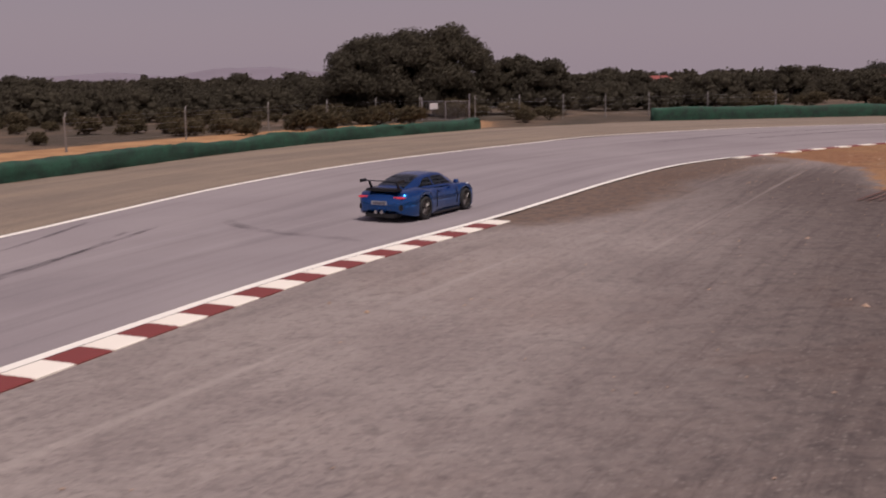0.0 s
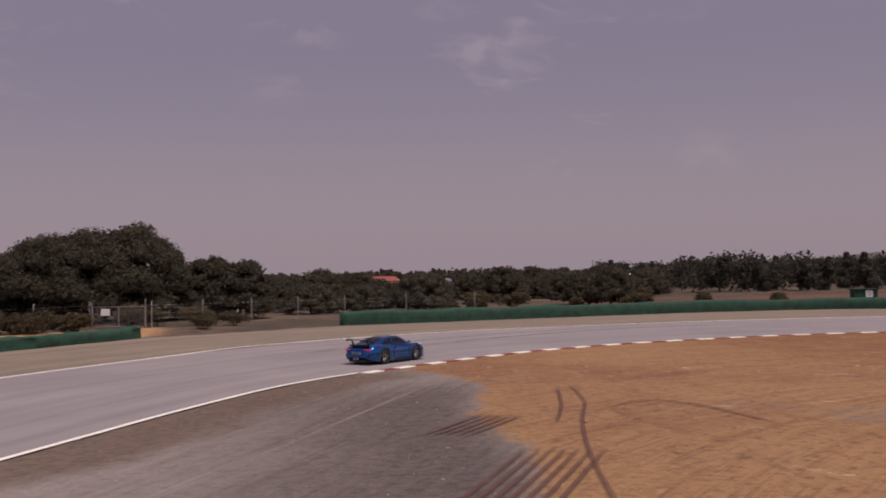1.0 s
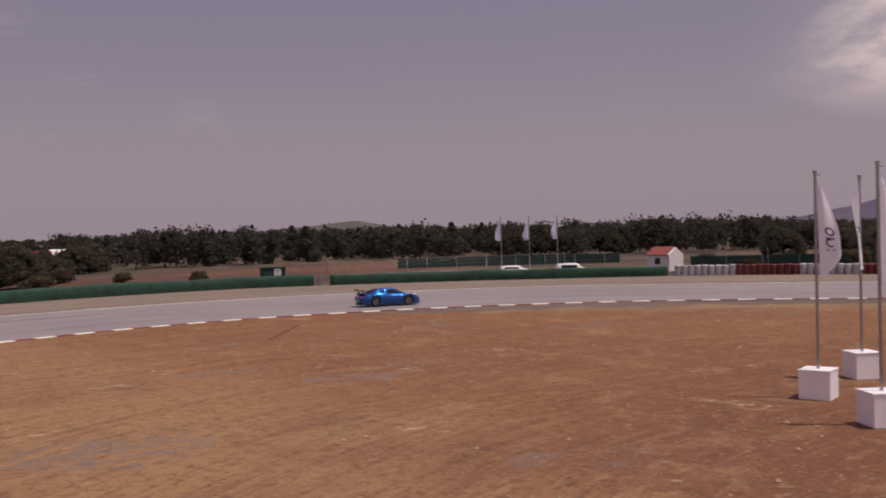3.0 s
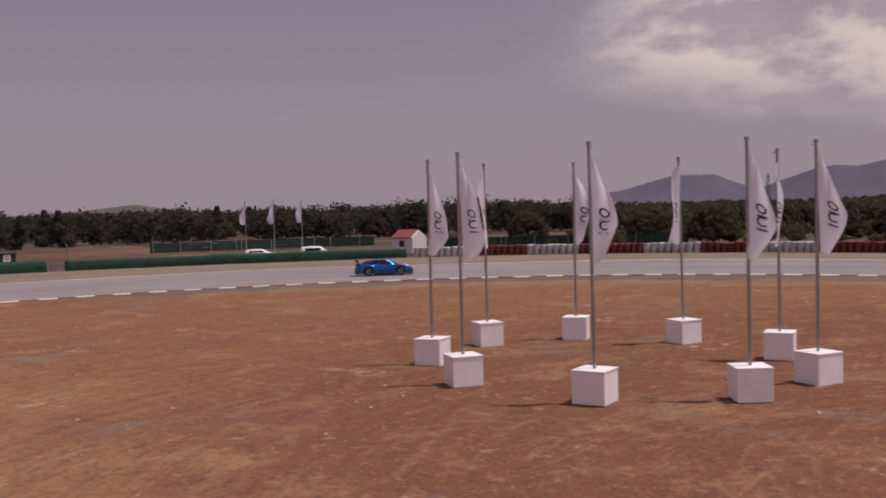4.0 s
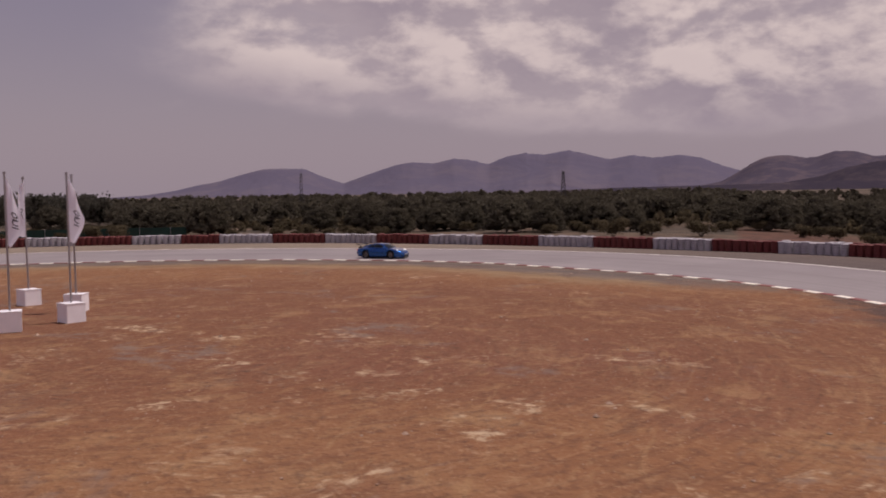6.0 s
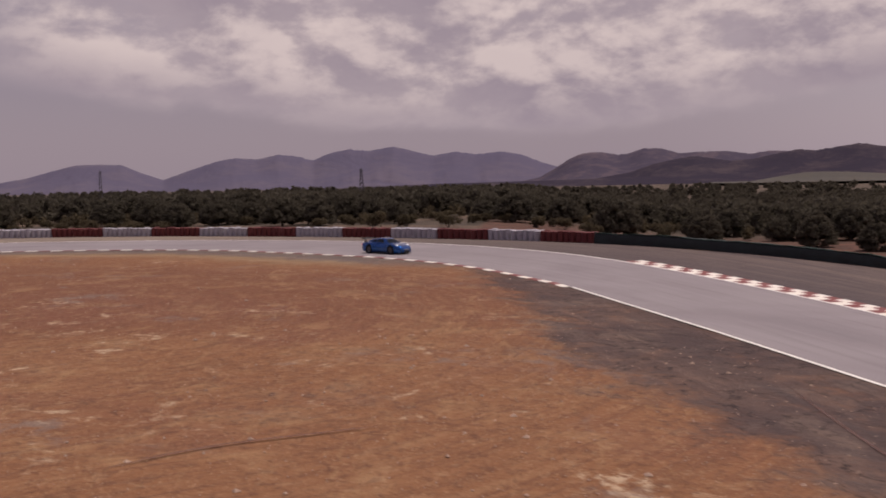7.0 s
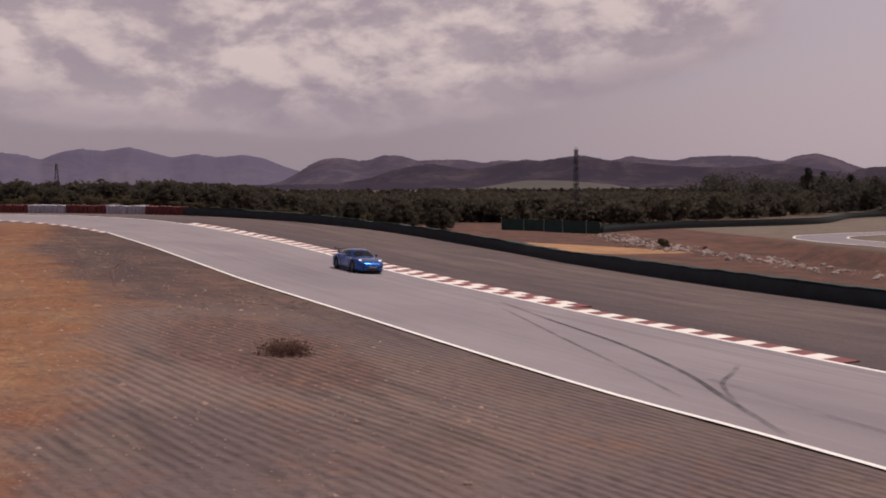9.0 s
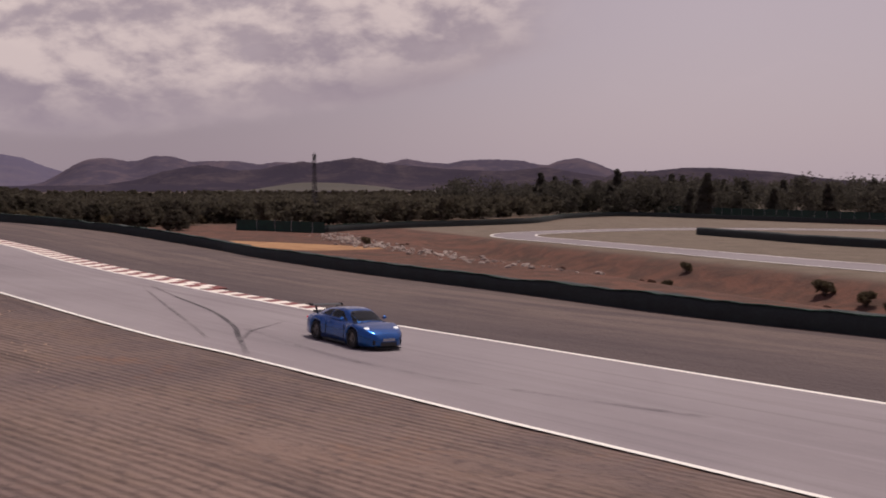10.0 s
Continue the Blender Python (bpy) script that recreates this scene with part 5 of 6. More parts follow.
def gate():
    owner = thing("wire_gate", "galvanised double wire gate with a white sign", "gate", pose(0.4, 91.2, 0, 0, 0, -16))
    for x in (-2.2, 2.2):
        bm = bmesh.new()
        rod(bm, (x, 0, -0.1), (x, 0, 2.1 + (0.3 if x > 0 else 0)), 0.06, 0.06, 8)
        part("post", bm, STEEL, owner)
    for s in (-1, 1):
        bm = bmesh.new()
        x0, x1 = min(0.03 * s, 2.12 * s), max(0.03 * s, 2.12 * s)
        for z in (0.15, 1.75):
            rod(bm, (x0, 0, z), (x1, 0, z), 0.028, 0.028, 6)
        for x in (x0, x1):
            rod(bm, (x, 0, 0.15), (x, 0, 1.75), 0.028, 0.028, 6)
        leaf = part("gate_leaf", bm, STEEL, owner)
        bm = bmesh.new()
        for k in range(1, 12):
            rod(bm, (x0 + (x1 - x0) * k / 12, 0, 0.15), (x0 + (x1 - x0) * k / 12, 0, 1.75), 0.006, 0.006, 4)
        for k in range(1, 9):
            rod(bm, (x0, 0, 0.15 + 1.6 * k / 9), (x1, 0, 0.15 + 1.6 * k / 9), 0.006, 0.006, 4)
        part("wire_mesh", bm, STEEL, leaf)
    bm = box(bmesh.new(), -1.45, -0.70, -0.05, -0.03, 1.05, 1.6, 0.004)
    part("sign", bm, SIGN_WHITE, owner, "blank white sign plate")


def fence(points, label, wire=True):
    owner = thing("wire_fence", label, "fence")
    pts = [Vector((x, y, land(x, y))) for x, y in points]
    for p in pts:
        bm = bmesh.new()
        rod(bm, p + Vector((0, 0, -0.2)), p + Vector((0, 0, 1.9)), 0.06, 0.05, 6)
        rod(bm, p + Vector((0, 0, 1.88)), p + Vector((0.02, 0.28, 2.2)), 0.05, 0.04, 6)
        part("post", bm, CONCRETE, owner)
    for z in (0.4, 0.8, 1.2, 1.6, 1.85):
        bm = bmesh.new()
        for a, b in zip(pts, pts[1:]):
            rod(bm, a + Vector((0, 0, z)), b + Vector((0, 0, z)), 0.0035, 0.0035, 4)
        part("wire", bm, STEEL, owner)


def marshal_post():
    owner = thing("marshal_post", "green box cabin with a white sign behind the barrier", "cabin", pose(68.2, 90.2, 0, 0, 0, -17))
    part("cabin", box(bmesh.new(), -1.1, 1.1, -0.6, 0.6, 0.0, 1.75, 0.03), GREEN_NET, owner)
    part("roof", box(bmesh.new(), -1.2, 1.2, -0.7, 0.7, 1.75, 1.83, 0.02), DARK_NET, owner)
    sign = part("sign", box(bmesh.new(), -0.02, 0.62, -0.64, -0.61, 1.05, 1.68, 0.01), SIGN_WHITE, owner, "white sign with a dark ring")
    bm, ring = bmesh.new(), []
    for k in range(17):
        a = 2 * math.pi * k / 16
        ring.append([bm.verts.new((0.30 + r * math.cos(a), -0.646, 1.365 + r * 1.2 * math.sin(a))) for r in (0.10, 0.17)])
    for a, b in zip(ring, ring[1:]):
        bm.faces.new((a[0], a[1], b[1], b[0]))
    part("sign_ring", bm, MARK, sign)
    gap = thing("barrier_post", "pale concrete post in the gap of the green barrier", "post", pose(71.1, 86.5, 0, 0, 0, -25))
    part("post", box(bmesh.new(), -0.22, 0.22, -0.2, 0.2, 0, 1.0, 0.03), CONCRETE, gap)


def pylon(x, y, top, arms, label, width=1.0):
    """A lattice mast: four legs, braces and cross-arms."""
    z0 = land(x, y)
    h = top - z0
    owner = thing("power_pylon", label, "pylon", pose(x, y, z0, 0, 0, 20))
    for sx in (-1, 1):
        for sy in (-1, 1):
            bm = bmesh.new()
            rod(bm, (sx * width, sy * width, -0.2), (sx * 0.18, sy * 0.18, h), 0.07, 0.05, 5)
            part("leg", bm, MAST_STEEL, owner)
    bm = bmesh.new()
    n = 9
    for k in range(n):
        a, b = k / n, (k + 1) / n
        wa, wb = width + (0.22 - width) * a, width + (0.22 - width) * b
        for s in (-1, 1):
            rod(bm, (-wa, s * wa, h * a), (wb, s * wb, h * b), 0.05, 0.05, 4)
            rod(bm, (s * wa, wa, h * a), (s * wb, -wb, h * b), 0.05, 0.05, 4)
    part("bracing", bm, MAST_STEEL, owner)
    for z, reach in arms:
        bm = bmesh.new()
        rod(bm, (-reach, 0, h * z), (reach, 0, h * z), 0.09, 0.09, 5)
        rod(bm, (-reach, 0, h * z), (0, 0, h * z + 0.6), 0.05, 0.05, 4)
        rod(bm, (reach, 0, h * z), (0, 0, h * z + 0.6), 0.05, 0.05, 4)
        part("cross_arm", bm, MAST_STEEL, owner)


def ridge(name, dist, profile, mat, label, seed, depth=900, foot=-25, rise=1.0):
    """A range of hills: its crest heights by bearing, with spurs and gullies on the slope."""
    rng = np.random.default_rng(seed)
    a = np.array(sorted(profile), float)
    th = np.linspace(a[0, 0], a[-1, 0], 640)
    crest = np.interp(th, a[:, 0], a[:, 1]) * rise
    k = np.ones(5) / 5
    crest = np.convolve(np.pad(crest, 2, mode="edge"), k, "valid")
    v, rows = [], 12
    for i, t in enumerate(th):
        spur = sum(math.sin(t * f + p) * w_ for f, p, w_ in ((2.1, 1, 0.5), (4.7, 2, 0.3), (9.3, 4, 0.2)))
        for j in range(rows + 3):
            if j <= rows:
                u = j / rows
                r = dist - depth * (1 - u) * (1 + 0.10 * spur * (1 - u) * u * 2)
                g = u ** 1.5 * (1 - 0.16 * (1 - u) * (1 + 0.5 * spur))
                z = foot + (crest[i] - foot) * g + noise.fractal((r * math.cos(radians(t)) / 420, r * math.sin(radians(t)) / 420, seed), 0.8, 2.0, 5) * crest[i] * 0.15 * (1 - abs(2 * u - 1)) + (noise.fractal((t * 4, 0, seed + 3), 0.9, 2.0, 4) * abs(crest[i]) * 0.022 if j == rows else 0)
            else:
                r, z = dist + 250 * (j - rows), foot + (crest[i] - foot) * (1 - 0.45 * (j - rows))
            v.append((r * math.cos(radians(t)), r * math.sin(radians(t)), z))
    m = rows + 3
    f = [(i * m + j, i * m + j + 1, (i + 1) * m + j + 1, (i + 1) * m + j) for i in range(len(th) - 1) for j in range(m - 1)]
    tagged(new(name, mesh_of(name, v, f, mat, True)), label, "mountains", kind="structure")


def second_track():
    """The lower circuit in the hollow: a hairpin and its barriers."""
    mid = spline([(-60, -124), (-20, -113), (18, -106.8), (45, -105), (60, -104.2), (74, -103.5), (82, -107), (86, -114), (88.5, -124), (88.5, -136), (84, -148), (74, -160), (55, -176)], 1.5)
    hgt = lambda x, y: land(x, y)
    n = normals(mid)
    me = ribbon("road", mid, 0.0, 6.2, 0.03, ASPHALT, hgt)
    at = me.attributes.new("across", "FLOAT", "POINT")
    at.data.foreach_set("value", np.full(len(me.vertices), 0.95, np.float32))
    tagged(new("road", me), "pale asphalt hairpin of a lower track", "road", kind="structure")
    for o in (-3.0, 3.0):
        tagged(new("trim", ribbon("trim", mid, o, 0.25, 0.045, LINE, hgt)), "worn white edge line painted on the asphalt", "road line", kind="structure")
    wall_run("tyre_wall", [(71.5, -129), (60, -128.3), (42, -127), (5, -134)], 1.0, 1.0, BLACK_RUBBER, 0.05, "low black rubber barrier between two legs of the lower track", 31, base=land)
    wall_run("tyre_wall", [(98, -84.5), (104, -91), (110, -101.5), (120, -128), (145, -150), (154, -170), (127, -176), (95.7, -178.5), (40, -195)], 1.0, 0.8, BLACK_RUBBER, 0.05, "black barrier with a green top round the lower track", 32, GREEN_NET, base=land)
    netting([(178, -196), (150, -191), (120, -189), (86, -188), (40, -203)], 1.9, "green netting fence behind the lower track")
    netting([(112, -74), (107, -77.5), (100, -80.5), (96, -83.5)], 1.6, "dark green netting fence on posts beside the dry bank")


def netting(points, high, label):
    owner = thing("netting_fence", label, "fence")
    pts = spline(points, 2.0)
    v = []
    for x, y in pts:
        z = land(x, y)
        v += [(x, y, z), (x, y, z + high), (x + 0.03, y - 0.03, z + high), (x + 0.03, y - 0.03, z)]
    f = [(4 * i + a, 4 * i + (a + 1) % 4, 4 * i + 4 + (a + 1) % 4, 4 * i + 4 + a) for i in range(len(pts) - 1) for a in range(4)]
    part("netting", mesh_of("netting", v, f, DARK_NET), None, owner)
    for x, y in pts[::2]:
        bm = bmesh.new()
        rod(bm, (x, y, land(x, y) - 0.1), (x, y, land(x, y) + high + 0.1), 0.04, 0.04, 6)
        part("post", bm, STEEL, owner)


def rubble():
    """Pale boulders tipped down the bank: single rocks, and the small rest in one."""
    rng = np.random.default_rng(8)
    shapes = []
    for k in range(5):
        bm = bmesh.new()
        bmesh.ops.create_icosphere(bm, subdivisions=1, radius=0.5)
        for vert in bm.verts:
            vert.co *= 1 + rng.uniform(-0.28, 0.28)
            vert.co.z *= 0.62
        shapes.append(mesh_from(bm, "rock", ROCK))
    owner = thing("rubble_bank", "pale limestone boulders tipped along a dry bank", "rocks")
    line = spline([(94, -83.5), (80, -81.5), (65.4, -80.3), (54, -80.5), (44.7, -80.6), (37.6, -81), (28, -82.5), (18, -85)], 0.5)
    for k in range(300):
        p = line[int(len(line) * rng.beta(1.4, 2.0))] + rng.normal(0, 1.2, 2)
        s = rng.uniform(0.22, 0.85)
        part("rock", shapes[k % 5], None, owner, at=pose(p[0], p[1], land(*p) + 0.03 * s, rng.uniform(-25, 25), rng.uniform(-25, 25), rng.uniform(0, 360)) @ Matrix.Diagonal((s, s * rng.uniform(0.6, 1), s, 1)))


def pebbles():
    """Loose stones on the clay, in one object."""
    rng = np.random.default_rng(3)
    v, f = [], []
    base = np.array([(1, 0, 0), (0, 1, 0), (-1, 0, 0), (0, -1, 0), (0, 0, 0.7), (0, 0, -0.5)], float)
    tri = [(0, 1, 4), (1, 2, 4), (2, 3, 4), (3, 0, 4), (1, 0, 5), (2, 1, 5), (3, 2, 5), (0, 3, 5)]
    xy = np.vstack([rng.uniform((10, -35), (72, 48), (3600, 2)), rng.uniform((-20, -46), (34, -16), (2600, 2)), rng.uniform((-4, 8), (16, 42), (220, 2))])
    d = side_distance(INNER_Q, xy[:, 0], xy[:, 1])
    for (x, y), dd in zip(xy, d):
        if dd < 1.5:
            continue
        s = min(0.014 * rng.pareto(2.4) + 0.017, 0.10)
        k = base * s * rng.uniform(0.7, 1.3, (6, 1))
        a = rng.uniform(0, 6.3)
        r = np.array([[math.cos(a), -math.sin(a), 0], [math.sin(a), math.cos(a), 0], [0, 0, 1]])
        o = len(v)
        v += [tuple(p) for p in k @ r.T + (x, y, slope(x, y) + noise.noise((x / 7, y / 7, 0)) * 0.07 * smooth(1.5, 8, dd) + 0.01)]
        f += [tuple(i + o for i in t) for t in tri]
    tagged(new("loose_stones", mesh_of("loose_stones", v, f, STONE)), "small pale stones strewn over the clay", "stones", kind="stuff")


def skid(points, width, strength, label="black curved skid mark on the asphalt"):
    q = spline(points, 0.5)
    u = np.linspace(0, 1, len(q))
    tagged(new("skid_mark", ribbon("skid_mark", q, 0, width, 0.024, SKID, slope, np.clip(strength * np.sin(np.pi * u) ** 0.5, 0, 1))), label, "skid mark", kind="structure")


def rut(points, width):
    """A shallow wheel rut in the clay: a sunk ribbon of darker earth."""
    q = spline(points, 0.6)
    u = np.linspace(0, 1, len(q))
    d = np.maximum(side_distance(INNER_Q, q[:, 0], q[:, 1]), 0)

    def lie(x, y):
        i = int(np.argmin(np.hypot(q[:, 0] - x, q[:, 1] - y)))
        return slope(x, y) + 0.045 * float(smooth(1.5, 8, d[i])) + (noise.noise((x / 7, y / 7, 0)) * 0.07) * float(smooth(1.5, 8, d[i]))
    tagged(new("wheel_rut", ribbon("wheel_rut", q, 0, width, 0.0, RUT, lie, np.sin(np.pi * u) ** 0.5)), "dark wheel rut in the clay", "wheel rut", kind="structure")


# ---- the place ----
ground()
road()
kerb(aside(cut(INNER_Q, (-10, 5), (1.0, 27.1)), 0.12), 0.76, 0.64, True, "flat red and white kerb blocks beside the track", from_end=True)
kerb(cut(INNER_Q, (13.2, 46.8), (52.6, -28.2)), 1.12, 0.50, True, "long curved kerb of red and white blocks")
kerb(cut(OUTER_Q, (68.5, -32.6), (9, -53)), 0.95, 0.80, False, "wide chequered red and white exit kerb", -1, 2)
kerb(cut(OUTER_Q, (9, -53), (-4.3, -57.9)), 0.72, 0.80, False, "narrow end of a red and white exit kerb", -1, 1)
wall_run("green_barrier", WALL_A, 0.74, 0.9, GREEN_NET, 0.24, "low tyre wall under lumpy green netting", 1)
wall_run("green_barrier", WALL_B, 1.05, 0.9, GREEN_NET, 0.10, "tyre wall under green netting with a clean end", 2)
wall_run("green_barrier", WALL_C, 0.95, 0.9, GREEN_NET, 0.10, "tyre wall under dark green netting", 3)
wall_run("black_barrier", BLACK, 0.84, 0.9, BLACK_RUBBER, 0.15, "long black rubber barrier with a green top strip", 4, DARK_NET)
tyre_wall()
second_track()
rubble()
pebbles()
skid([(10.5, -50.7), (5, -51.2), (-1.1, -51.9), (-6.1, -51.9), (-9.3, -51.5), (-13.4, -51.0)], 0.19, 0.55)
skid([(9.5, -50.2), (0.5, -50.3), (-4.9, -50.4), (-9.5, -50.4)], 0.15, 0.26)
skid([(-4.6, -54.2), (-6.2, -53.2), (-7.8, -52.2), (-11, -51.2)], 0.14, 0.22)
skid([(-7, -52.2), (-16, -54.5), (-24, -60)], 0.3, 0.04)
skid([(-12, 10), (-9.3, 18), (-8.4, 22.4), (-8.2, 26)], 0.16, 0.22)
skid([(-13, 14), (-10.5, 22), (-9.8, 28.5)], 0.16, 0.24)
skid([(-11.5, 12), (-9.0, 20), (-7.6, 27)], 0.18, 0.30)
skid([(-6.2, 28.2), (-5.4, 26.8), (-4.0, 25.4), (-2.6, 24.5), (-1.6, 23.8)], 0.38, 0.14)
skid([(18, 60), (26, 66), (36, 70.5), (48, 71)], 0.3, 0.45)
skid([(12, 58), (21, 66), (33, 71.8)], 0.25, 0.4)

for track in ([(19.5, 39), (18.6, 35.2), (17.2, 31.7), (16.0, 28.4), (15.1, 25.6), (13.8, 21)], [(18.9, 38.5), (17.6, 34.5), (16.2, 31)],
              [(18.6, 33.4), (20.4, 34.6), (21.5, 32.6), (21.6, 29)],
              [(46.8, 53), (44, 50), (41, 47)], [(14.7, -17.6), (17, -19.3), (19.1, -22.4)], [(26.5, -33.4), (19.1, -33.6), (14.9, -34.2), (10.8, -34.9)]):
    rut(track, 0.12)
for k in range(7):
    o = (k - 3) * 0.29
    rut([(15.2 + o * 0.85, 27.4 - o * 0.53), (12.2 + o * 0.85, 22.4 - o * 0.53), (9.0 + o * 0.85, 17.0 - o * 0.53)], 0.13)
for k in range(5):
    o = (k - 2) * 0.28
    rut([(15.4 + o * 0.8, 33.2 - o * 0.6), (14.2 + o * 0.8, 31.6 - o * 0.6), (12.8 + o * 0.8, 29.8 - o * 0.6)], 0.16)
CAR, WHEELS = racing_car()
FLAGS = flags()
for k, (fx, fy) in enumerate(((88.2, 79.2), (90.4, 77.4), (92.4, 75.4))):
    far_flag(fx, fy, 70 + k)
gate()
fence([(3.0, 90.3), (7.0, 91.2), (11.0, 92.2), (15.0, 93.4), (19.2, 94.6), (25, 96), (32, 98)], "grey concrete-post wire fence in front of the oaks")
fence([(-1.9, 91.8), (-5.6, 88.2), (-9.3, 83.5), (-13, 77), (-17, 68), (-21, 57)], "grey concrete-post wire fence beyond the green barrier")
fence([(80, 98), (88, 94), (96, 89.5), (103, 84), (110, 76), (116, 66)], "thin wire fence on concrete posts along the field")
marshal_post()
netting([(101, 112), (112, 104), (124, 93)], 1.3, "dark green netting fence along the field")
netting([(113, 74), (121, 62), (126, 48)], 1.3, "dark green netting fence beyond the tyre wall")
hut(106.2, 72.4, -92, 2.9, 2.4, 1.75, WALL_WHITE, ROOF_RED, "small white hut with a red tiled roof", gable=0.75)
hut(47.9, 169, 10, 4.5, 4, 2.6, BLUE_WALL, STEEL, "small blue-grey shed among the trees", "shed", 0.4)
hut(36, 172, 20, 5, 4, 2.8, OCHRE_WALL, ROOF_RED, "small ochre house among the trees", "house", 0.7)
hut(92, 200, -40, 9, 5, 2.6, WALL_WHITE, WALL_WHITE, "long low white building among the far trees", "house", 0.5)
hut(74, 168, -20, 4, 4, 2.6, WALL_WHITE, ROOF_RED, "small white house half hidden by trees", "house", 0.6)
parked_van(52, 164, 15, VAN_RED, "small red car parked by the trees")
parked_van(88.9, 78.0, -40, VAN_WHITE, "white car parked behind the barrier", 3.0, 1.25)
parked_van(92.6, 73.6, -40, VAN_WHITE, "white car parked behind the barrier", 3.3, 1.38)
pylon(265.8, 17.5, 9.9, ((0.96, 1.9), (0.84, 1.5)), "grey lattice power pylon over the scrub", 0.8)
pylon(239, 78, 10.2, ((0.97, 1.0),), "slim grey mast over the scrub", 0.5)
pylon(140.1, -93.8, 9.4, ((0.98, 0.6),), "slim dark lattice mast above the woods", 0.45)

# distance: ranges whose materials carry the haze as paler, bluer colour
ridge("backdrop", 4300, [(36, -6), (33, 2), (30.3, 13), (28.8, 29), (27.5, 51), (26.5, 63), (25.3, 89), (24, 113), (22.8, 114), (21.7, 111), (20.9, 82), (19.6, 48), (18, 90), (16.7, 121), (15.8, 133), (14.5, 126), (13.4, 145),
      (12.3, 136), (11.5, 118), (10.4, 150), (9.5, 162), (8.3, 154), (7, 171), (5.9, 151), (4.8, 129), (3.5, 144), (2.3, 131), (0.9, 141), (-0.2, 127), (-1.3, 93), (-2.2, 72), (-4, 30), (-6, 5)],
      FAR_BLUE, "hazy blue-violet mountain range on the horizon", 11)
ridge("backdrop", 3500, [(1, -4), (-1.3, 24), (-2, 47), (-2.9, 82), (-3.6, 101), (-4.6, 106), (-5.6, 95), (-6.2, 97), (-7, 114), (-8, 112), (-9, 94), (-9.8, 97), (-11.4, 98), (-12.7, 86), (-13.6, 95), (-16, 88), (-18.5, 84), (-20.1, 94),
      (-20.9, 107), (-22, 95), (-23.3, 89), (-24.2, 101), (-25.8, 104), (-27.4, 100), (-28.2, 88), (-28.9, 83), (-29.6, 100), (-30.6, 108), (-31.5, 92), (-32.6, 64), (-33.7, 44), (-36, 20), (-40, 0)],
      FAR_MID, "haze-tinted mauve hills with bare slopes on the horizon", 12)
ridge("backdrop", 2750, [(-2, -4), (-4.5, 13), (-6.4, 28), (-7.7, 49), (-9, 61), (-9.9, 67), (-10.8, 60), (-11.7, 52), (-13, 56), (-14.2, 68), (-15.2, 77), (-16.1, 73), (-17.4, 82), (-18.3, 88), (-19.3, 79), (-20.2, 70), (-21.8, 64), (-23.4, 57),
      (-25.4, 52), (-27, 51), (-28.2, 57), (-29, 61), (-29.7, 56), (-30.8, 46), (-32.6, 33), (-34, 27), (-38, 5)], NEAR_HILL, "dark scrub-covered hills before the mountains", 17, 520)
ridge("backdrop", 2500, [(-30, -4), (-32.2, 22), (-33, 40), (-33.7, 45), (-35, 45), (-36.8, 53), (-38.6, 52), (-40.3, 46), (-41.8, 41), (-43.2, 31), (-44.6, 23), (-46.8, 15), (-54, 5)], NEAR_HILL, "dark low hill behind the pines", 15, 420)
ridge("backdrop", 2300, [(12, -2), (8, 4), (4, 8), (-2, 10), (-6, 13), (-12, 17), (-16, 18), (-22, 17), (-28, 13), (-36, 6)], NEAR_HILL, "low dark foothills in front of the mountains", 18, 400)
ridge("backdrop", 2500, [(72, 3), (63.5, 8), (59, 13), (55.6, 24), (53.4, 34), (51.2, 17), (48, 9), (40, 7), (34, 6)], FAR_HILL, "low scrubby hill behind the woods", 13, 500)
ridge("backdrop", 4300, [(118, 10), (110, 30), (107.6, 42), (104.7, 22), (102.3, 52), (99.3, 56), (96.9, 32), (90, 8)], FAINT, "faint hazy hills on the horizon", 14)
ridge("backdrop", 1500, [(-11, -3), (-13, 0), (-14.4, 6), (-15.3, 9.5), (-16, 12), (-17, 12.5), (-18.3, 11.5), (-19.6, 9), (-20.8, 6), (-22, 1), (-24, -3)], FIELD, "pale dry field on a low rise before the hills", 16, 220, 0)

# woods and scrub
OAKS = [oak(40 + k, h, s, n) for k, (h, s, n) in enumerate(((9.0, 6.3, 30000), (5.7, 3.3, 11000), (4.6, 3.5, 6800), (4.2, 2.9, 5600)))]
scatter(OAKS[0], [(0.8, 105), (-3.0, 104.6), (-7.0, 106)], 1, 0.94, 1.0)
scatter(OAKS[1], [(10.4, 103.5), (7.4, 105.5)], 2, 1.02, 1.1)
low = oak(47, 3.6, 3.4, 4600)
scatter(low, [(-17, 105), (-21, 108), (-25, 104), (-30, 108), (-35, 103), (-40, 108), (-29, 98), (-46, 104), (-38, 95), (-52, 100), (18, 112), (24, 114), (30, 112)], 13, 0.8, 1.1)
rng_n = random.Random(12)


def spots(count, x0, x1, y0, y1, keep=lambda x, y: True):
    out = []
    while len(out) < count:
        p = (rng_n.uniform(x0, x1), rng_n.uniform(y0, y1))
        if keep(*p):
            out.append(p)
    return out


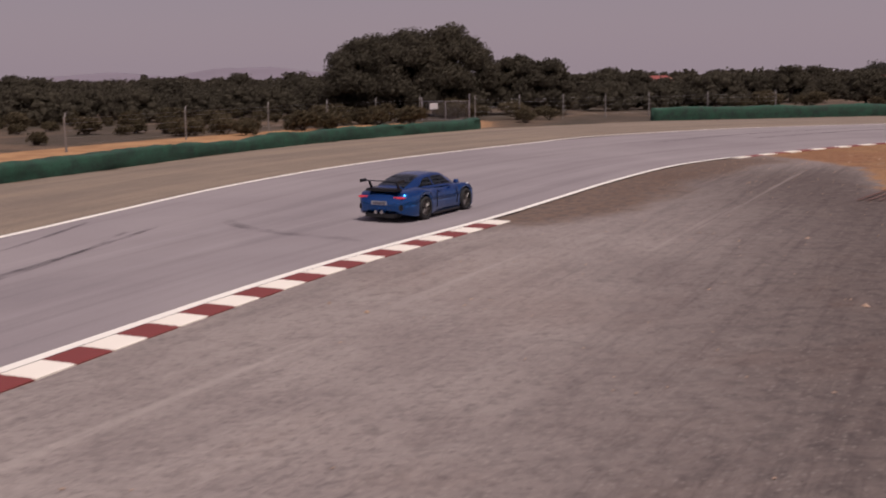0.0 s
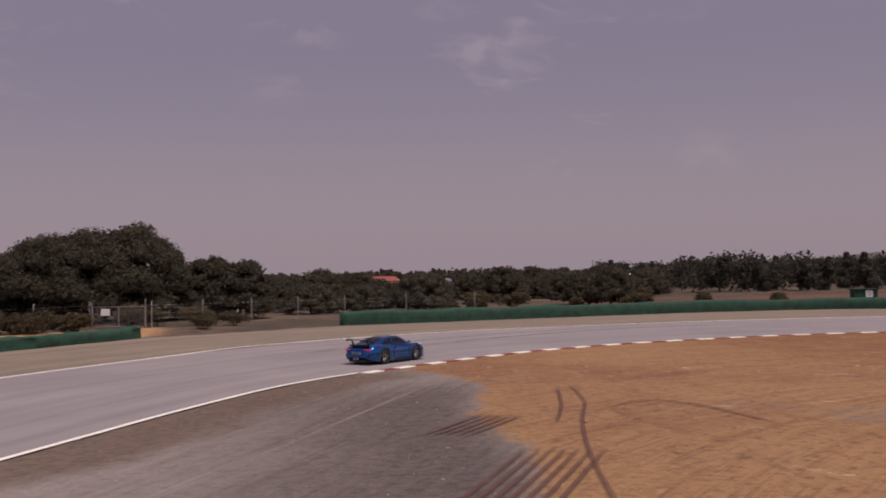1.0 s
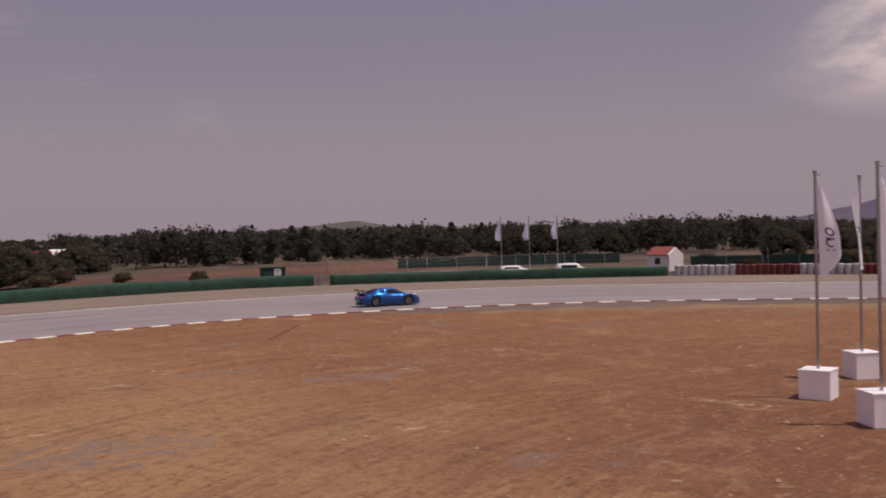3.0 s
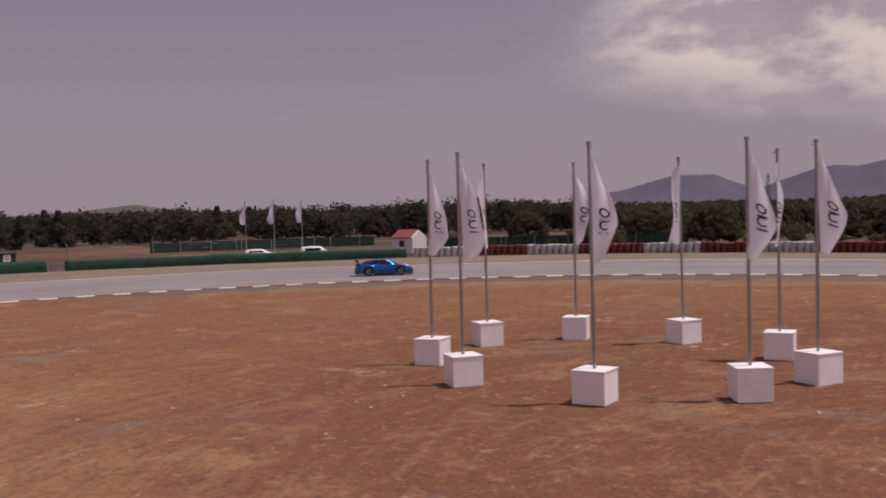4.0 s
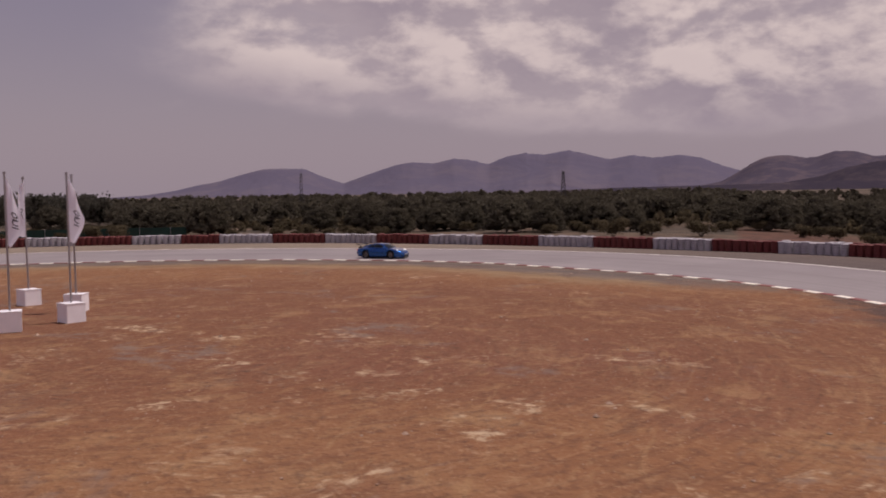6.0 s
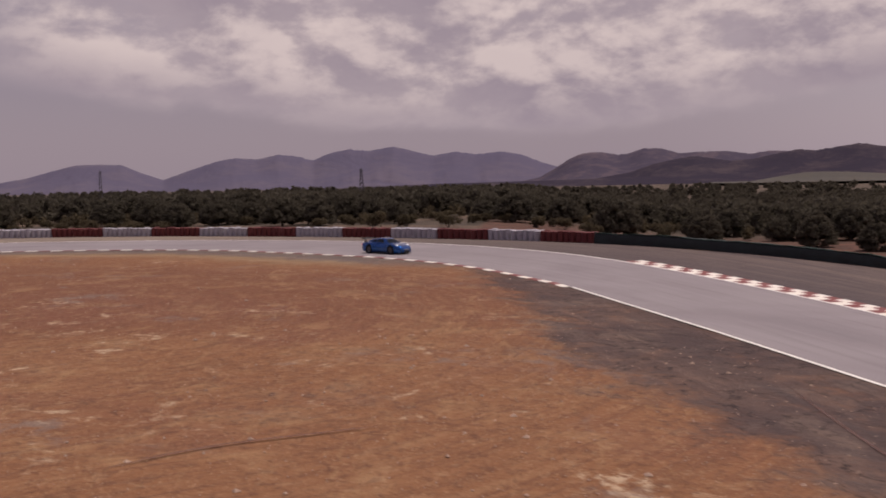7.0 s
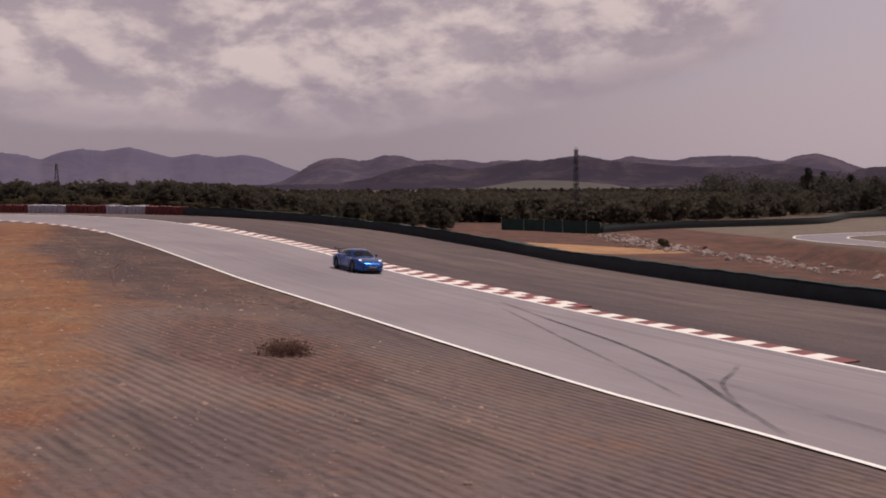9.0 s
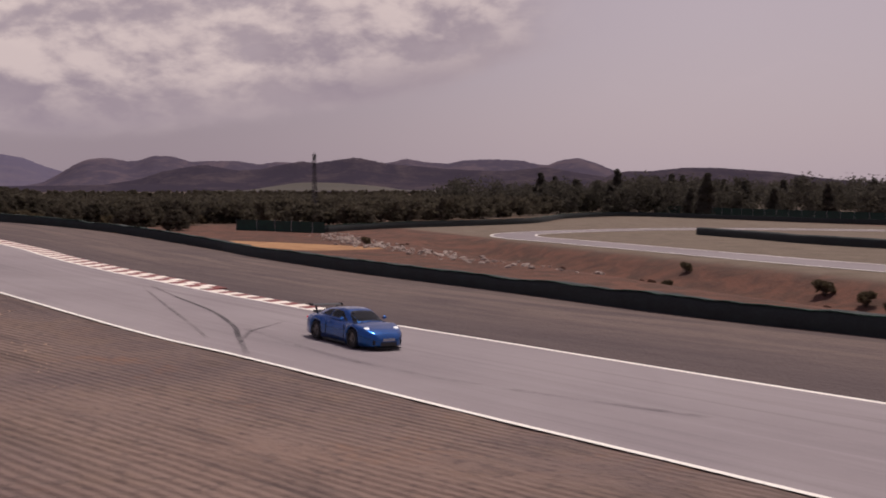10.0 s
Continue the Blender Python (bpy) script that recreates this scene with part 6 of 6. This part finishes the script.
field = lambda x, y: not (62 < x < 150 and 96 < y < 150) and not (78 < x < 100 and 150 < y < 200) and math.hypot(x - 50, y - 167) > 9 and math.hypot(x - 38, y - 172) > 8
scatter(OAKS[2], spots(60, -70, 75, 112, 185, field) + spots(16, 120, 175, 90, 170, field) + spots(26, 128, 190, -45, 90), 3, 0.62, 0.95)
scatter(OAKS[3], spots(50, -80, 80, 108, 170, field) + spots(34, 122, 180, -50, 80) + spots(22, 110, 190, -70, -30), 4, 0.7, 1.12)
PINES = [pine(60 + k, h, s, 3200) for k, (h, s) in enumerate(((9.5, 3.7), (8.0, 3.5), (6.2, 2.6)))]
scatter(PINES[0], spots(26, 130, 235, -240, -175), 5, 0.8, 1.15)
scatter(PINES[1], spots(30, 110, 240, -260, -180), 6, 0.7, 1.15)
scatter(PINES[2], spots(40, 90, 190, 150, 230), 7, 0.7, 1.1)
BUSHES = [bush(80 + k, h, s, 1500, mat) for k, (h, s, mat) in enumerate(((1.3, 1.2, SCRUB), (1.8, 1.5, SCRUB), (0.9, 0.9, DRY)))]
beyond_n = lambda x, y: side_distance(np.vstack([spline(WALL_A, 3), spline(WALL_B + WALL_C, 3)]), [x], [y])[0] < -9
scatter(BUSHES[0], spots(60, -60, 70, 60, 125, beyond_n) + spots(80, -55, 4, 72, 106, beyond_n) + spots(45, 114, 150, -40, 80), 8, 0.6, 1.3)
scatter(BUSHES[1], spots(30, -60, 60, 85, 125, beyond_n) + spots(40, 116, 165, -55, 70) + [], 9, 0.6, 1.2)
scatter(BUSHES[2], spots(34, -40, 70, -97, -82), 10, 0.14, 0.34)
scatter(bush(90, 1.2, 0.6, 700, SCRUB, label="dark upright bush on the dry bank"), [(26.0, -93.0), (12.2, -96.8), (7.8, -96.2), (4.5, -95.5), (29.5, -97.5), (64, -79.5)], 14, 0.9, 1.35)
dry = bush(95, 0.15, 0.80, 2000, DRY, "dry_bush", "low dry brown bush at the edge of the furrowed soil", 0.032)
scatter(dry, [(-5.0, -41.4)], 11, 1.0, 1.05)


def polar(a0, a1, r0, r1, power=1.0):
    def region(rng):
        a, r = radians(rng.uniform(a0, a1)), r0 + (r1 - r0) * rng.uniform(0, 1) ** power
        return 40 + r * math.cos(a), r * math.sin(a)
    return region


woods("far_woods", "dense dark evergreen woods in the distance", polar(-38, 34, 128, 420, 1.2), 1500, 21, 3.7, OAK, 0.40, 70)
woods("scrub", "brown dry scrub between the oaks", polar(-36, 32, 112, 330, 1.5), 900, 29, 1.5, SCRUB, 0.26, 36)
woods("far_woods", "dense dark evergreen woods in the distance", polar(-38, 34, 400, 1100, 1.0), 900, 22, 4.4, OAK, 0.9, 44)
woods("far_woods", "low dark woods behind the lower track", polar(-50.5, -26, 126, 250, 1.0), 520, 27, 4.0, OAK, 0.36, 100)
woods("far_woods", "dark pine woods behind the fields", polar(34, 75, 165, 420), 620, 23, 5.6, PINE)
woods("far_woods", "dark scrub and oak woods in the distance", polar(75, 128, 150, 480), 620, 24, 3.7, OAK)
woods("far_woods", "dark pine woods beyond the lower track", polar(-78, -38, 215, 480), 560, 25, 8.2, PINE)
woods("far_woods", "dense dark evergreen woods in the distance", polar(34, 128, 450, 1300), 700, 26, 5.0, OAK, 0.9, 44)


# ---- what moves ----
DRIVE = [(0, -0.62, 28.97), (0.5, 6.51, 41.34), (1, 15.3, 51.6), (1.5, 24.9, 57.3), (2, 35.9, 60.1), (2.5, 46.9, 60.7), (3, 58.2, 59.7),
         (3.75, 71.8, 53.2), (4.5, 80.8, 42.2), (5, 83.9, 30.9), (5.5, 85.6, 19.8), (6, 84.9, 8.2), (6.75, 77.4, -10.2), (7.5, 66.0, -24.0), (8, 55.8, -32.7),
         (8.5, 42.2, -39.9), (9, 24.6, -45.8), (9.5, 7.3, -50.6), (10, -10.55, -55.2)]


def drive_at(t):
    """The car's place and heading at t: a smooth curve through its known places."""
    p = np.array(DRIVE)
    i = int(np.clip(np.searchsorted(p[:, 0], t, "right") - 1, 0, len(p) - 2))

    def rate(k):
        a, b = max(0, k - 1), min(len(p) - 1, k + 1)
        return (p[b, 1:] - p[a, 1:]) / (p[b, 0] - p[a, 0])
    h = p[i + 1, 0] - p[i, 0]
    u = (t - p[i, 0]) / h
    m0, m1 = rate(i) * h, rate(i + 1) * h
    q = (2 * u ** 3 - 3 * u ** 2 + 1) * p[i, 1:] + (u ** 3 - 2 * u ** 2 + u) * m0 + (3 * u ** 2 - 2 * u ** 3) * p[i + 1, 1:] + (u ** 3 - u ** 2) * m1
    d = (6 * u * u - 6 * u) * (p[i, 1:] - p[i + 1, 1:]) + (3 * u * u - 4 * u + 1) * m0 + (3 * u * u - 2 * u) * m1
    return q, d / np.hypot(*d)


def motions():
    rows, path = [], []
    for k in range(41):
        t = k * 0.25
        q, d = drive_at(t)
        up = Vector((-(slope(q[0] + 0.5, q[1]) - slope(q[0] - 0.5, q[1])), -(slope(q[0], q[1] + 0.5) - slope(q[0], q[1] - 0.5)), 1)).normalized()
        ahead = Vector((d[0], d[1], 0))
        ahead = (ahead - up * ahead.dot(up)).normalized()
        left = up.cross(ahead)
        m = Matrix((ahead, left, up)).transposed().to_4x4()
        m.translation = (q[0], q[1], slope(q[0], q[1]) + 0.014)
        rows.append((t, m))
    walk(CAR, rows)
    spin, angle, last = [(0.0, 0.0)], 0.0, drive_at(0)[0]
    for k in range(1, 301):
        here = drive_at(k / 30)[0]
        turn = math.degrees(float(np.hypot(*(here - last))) / 0.318)
        last = here
        angle += (turn + 36) % 72 - 36
        spin.append((k / 30, angle))
    for wheel, home in WHEELS:
        walk(wheel, [(t, home @ pose(0, 0, 0, 0, a, 0)) for t, a in spin])
    for k, (owner, flag, top, turn) in enumerate(FLAGS):
        walk(flag, [(i * 0.25, pose(0, 0, top, 1.2 * math.sin(i * 1.1 + k), 1.5 * math.sin(i * 0.9 + 2 * k), turn + 9 * math.sin(i * 0.75 + k * 1.7) + 4 * math.sin(i * 1.9 + k))) for i in range(41)])


motions()
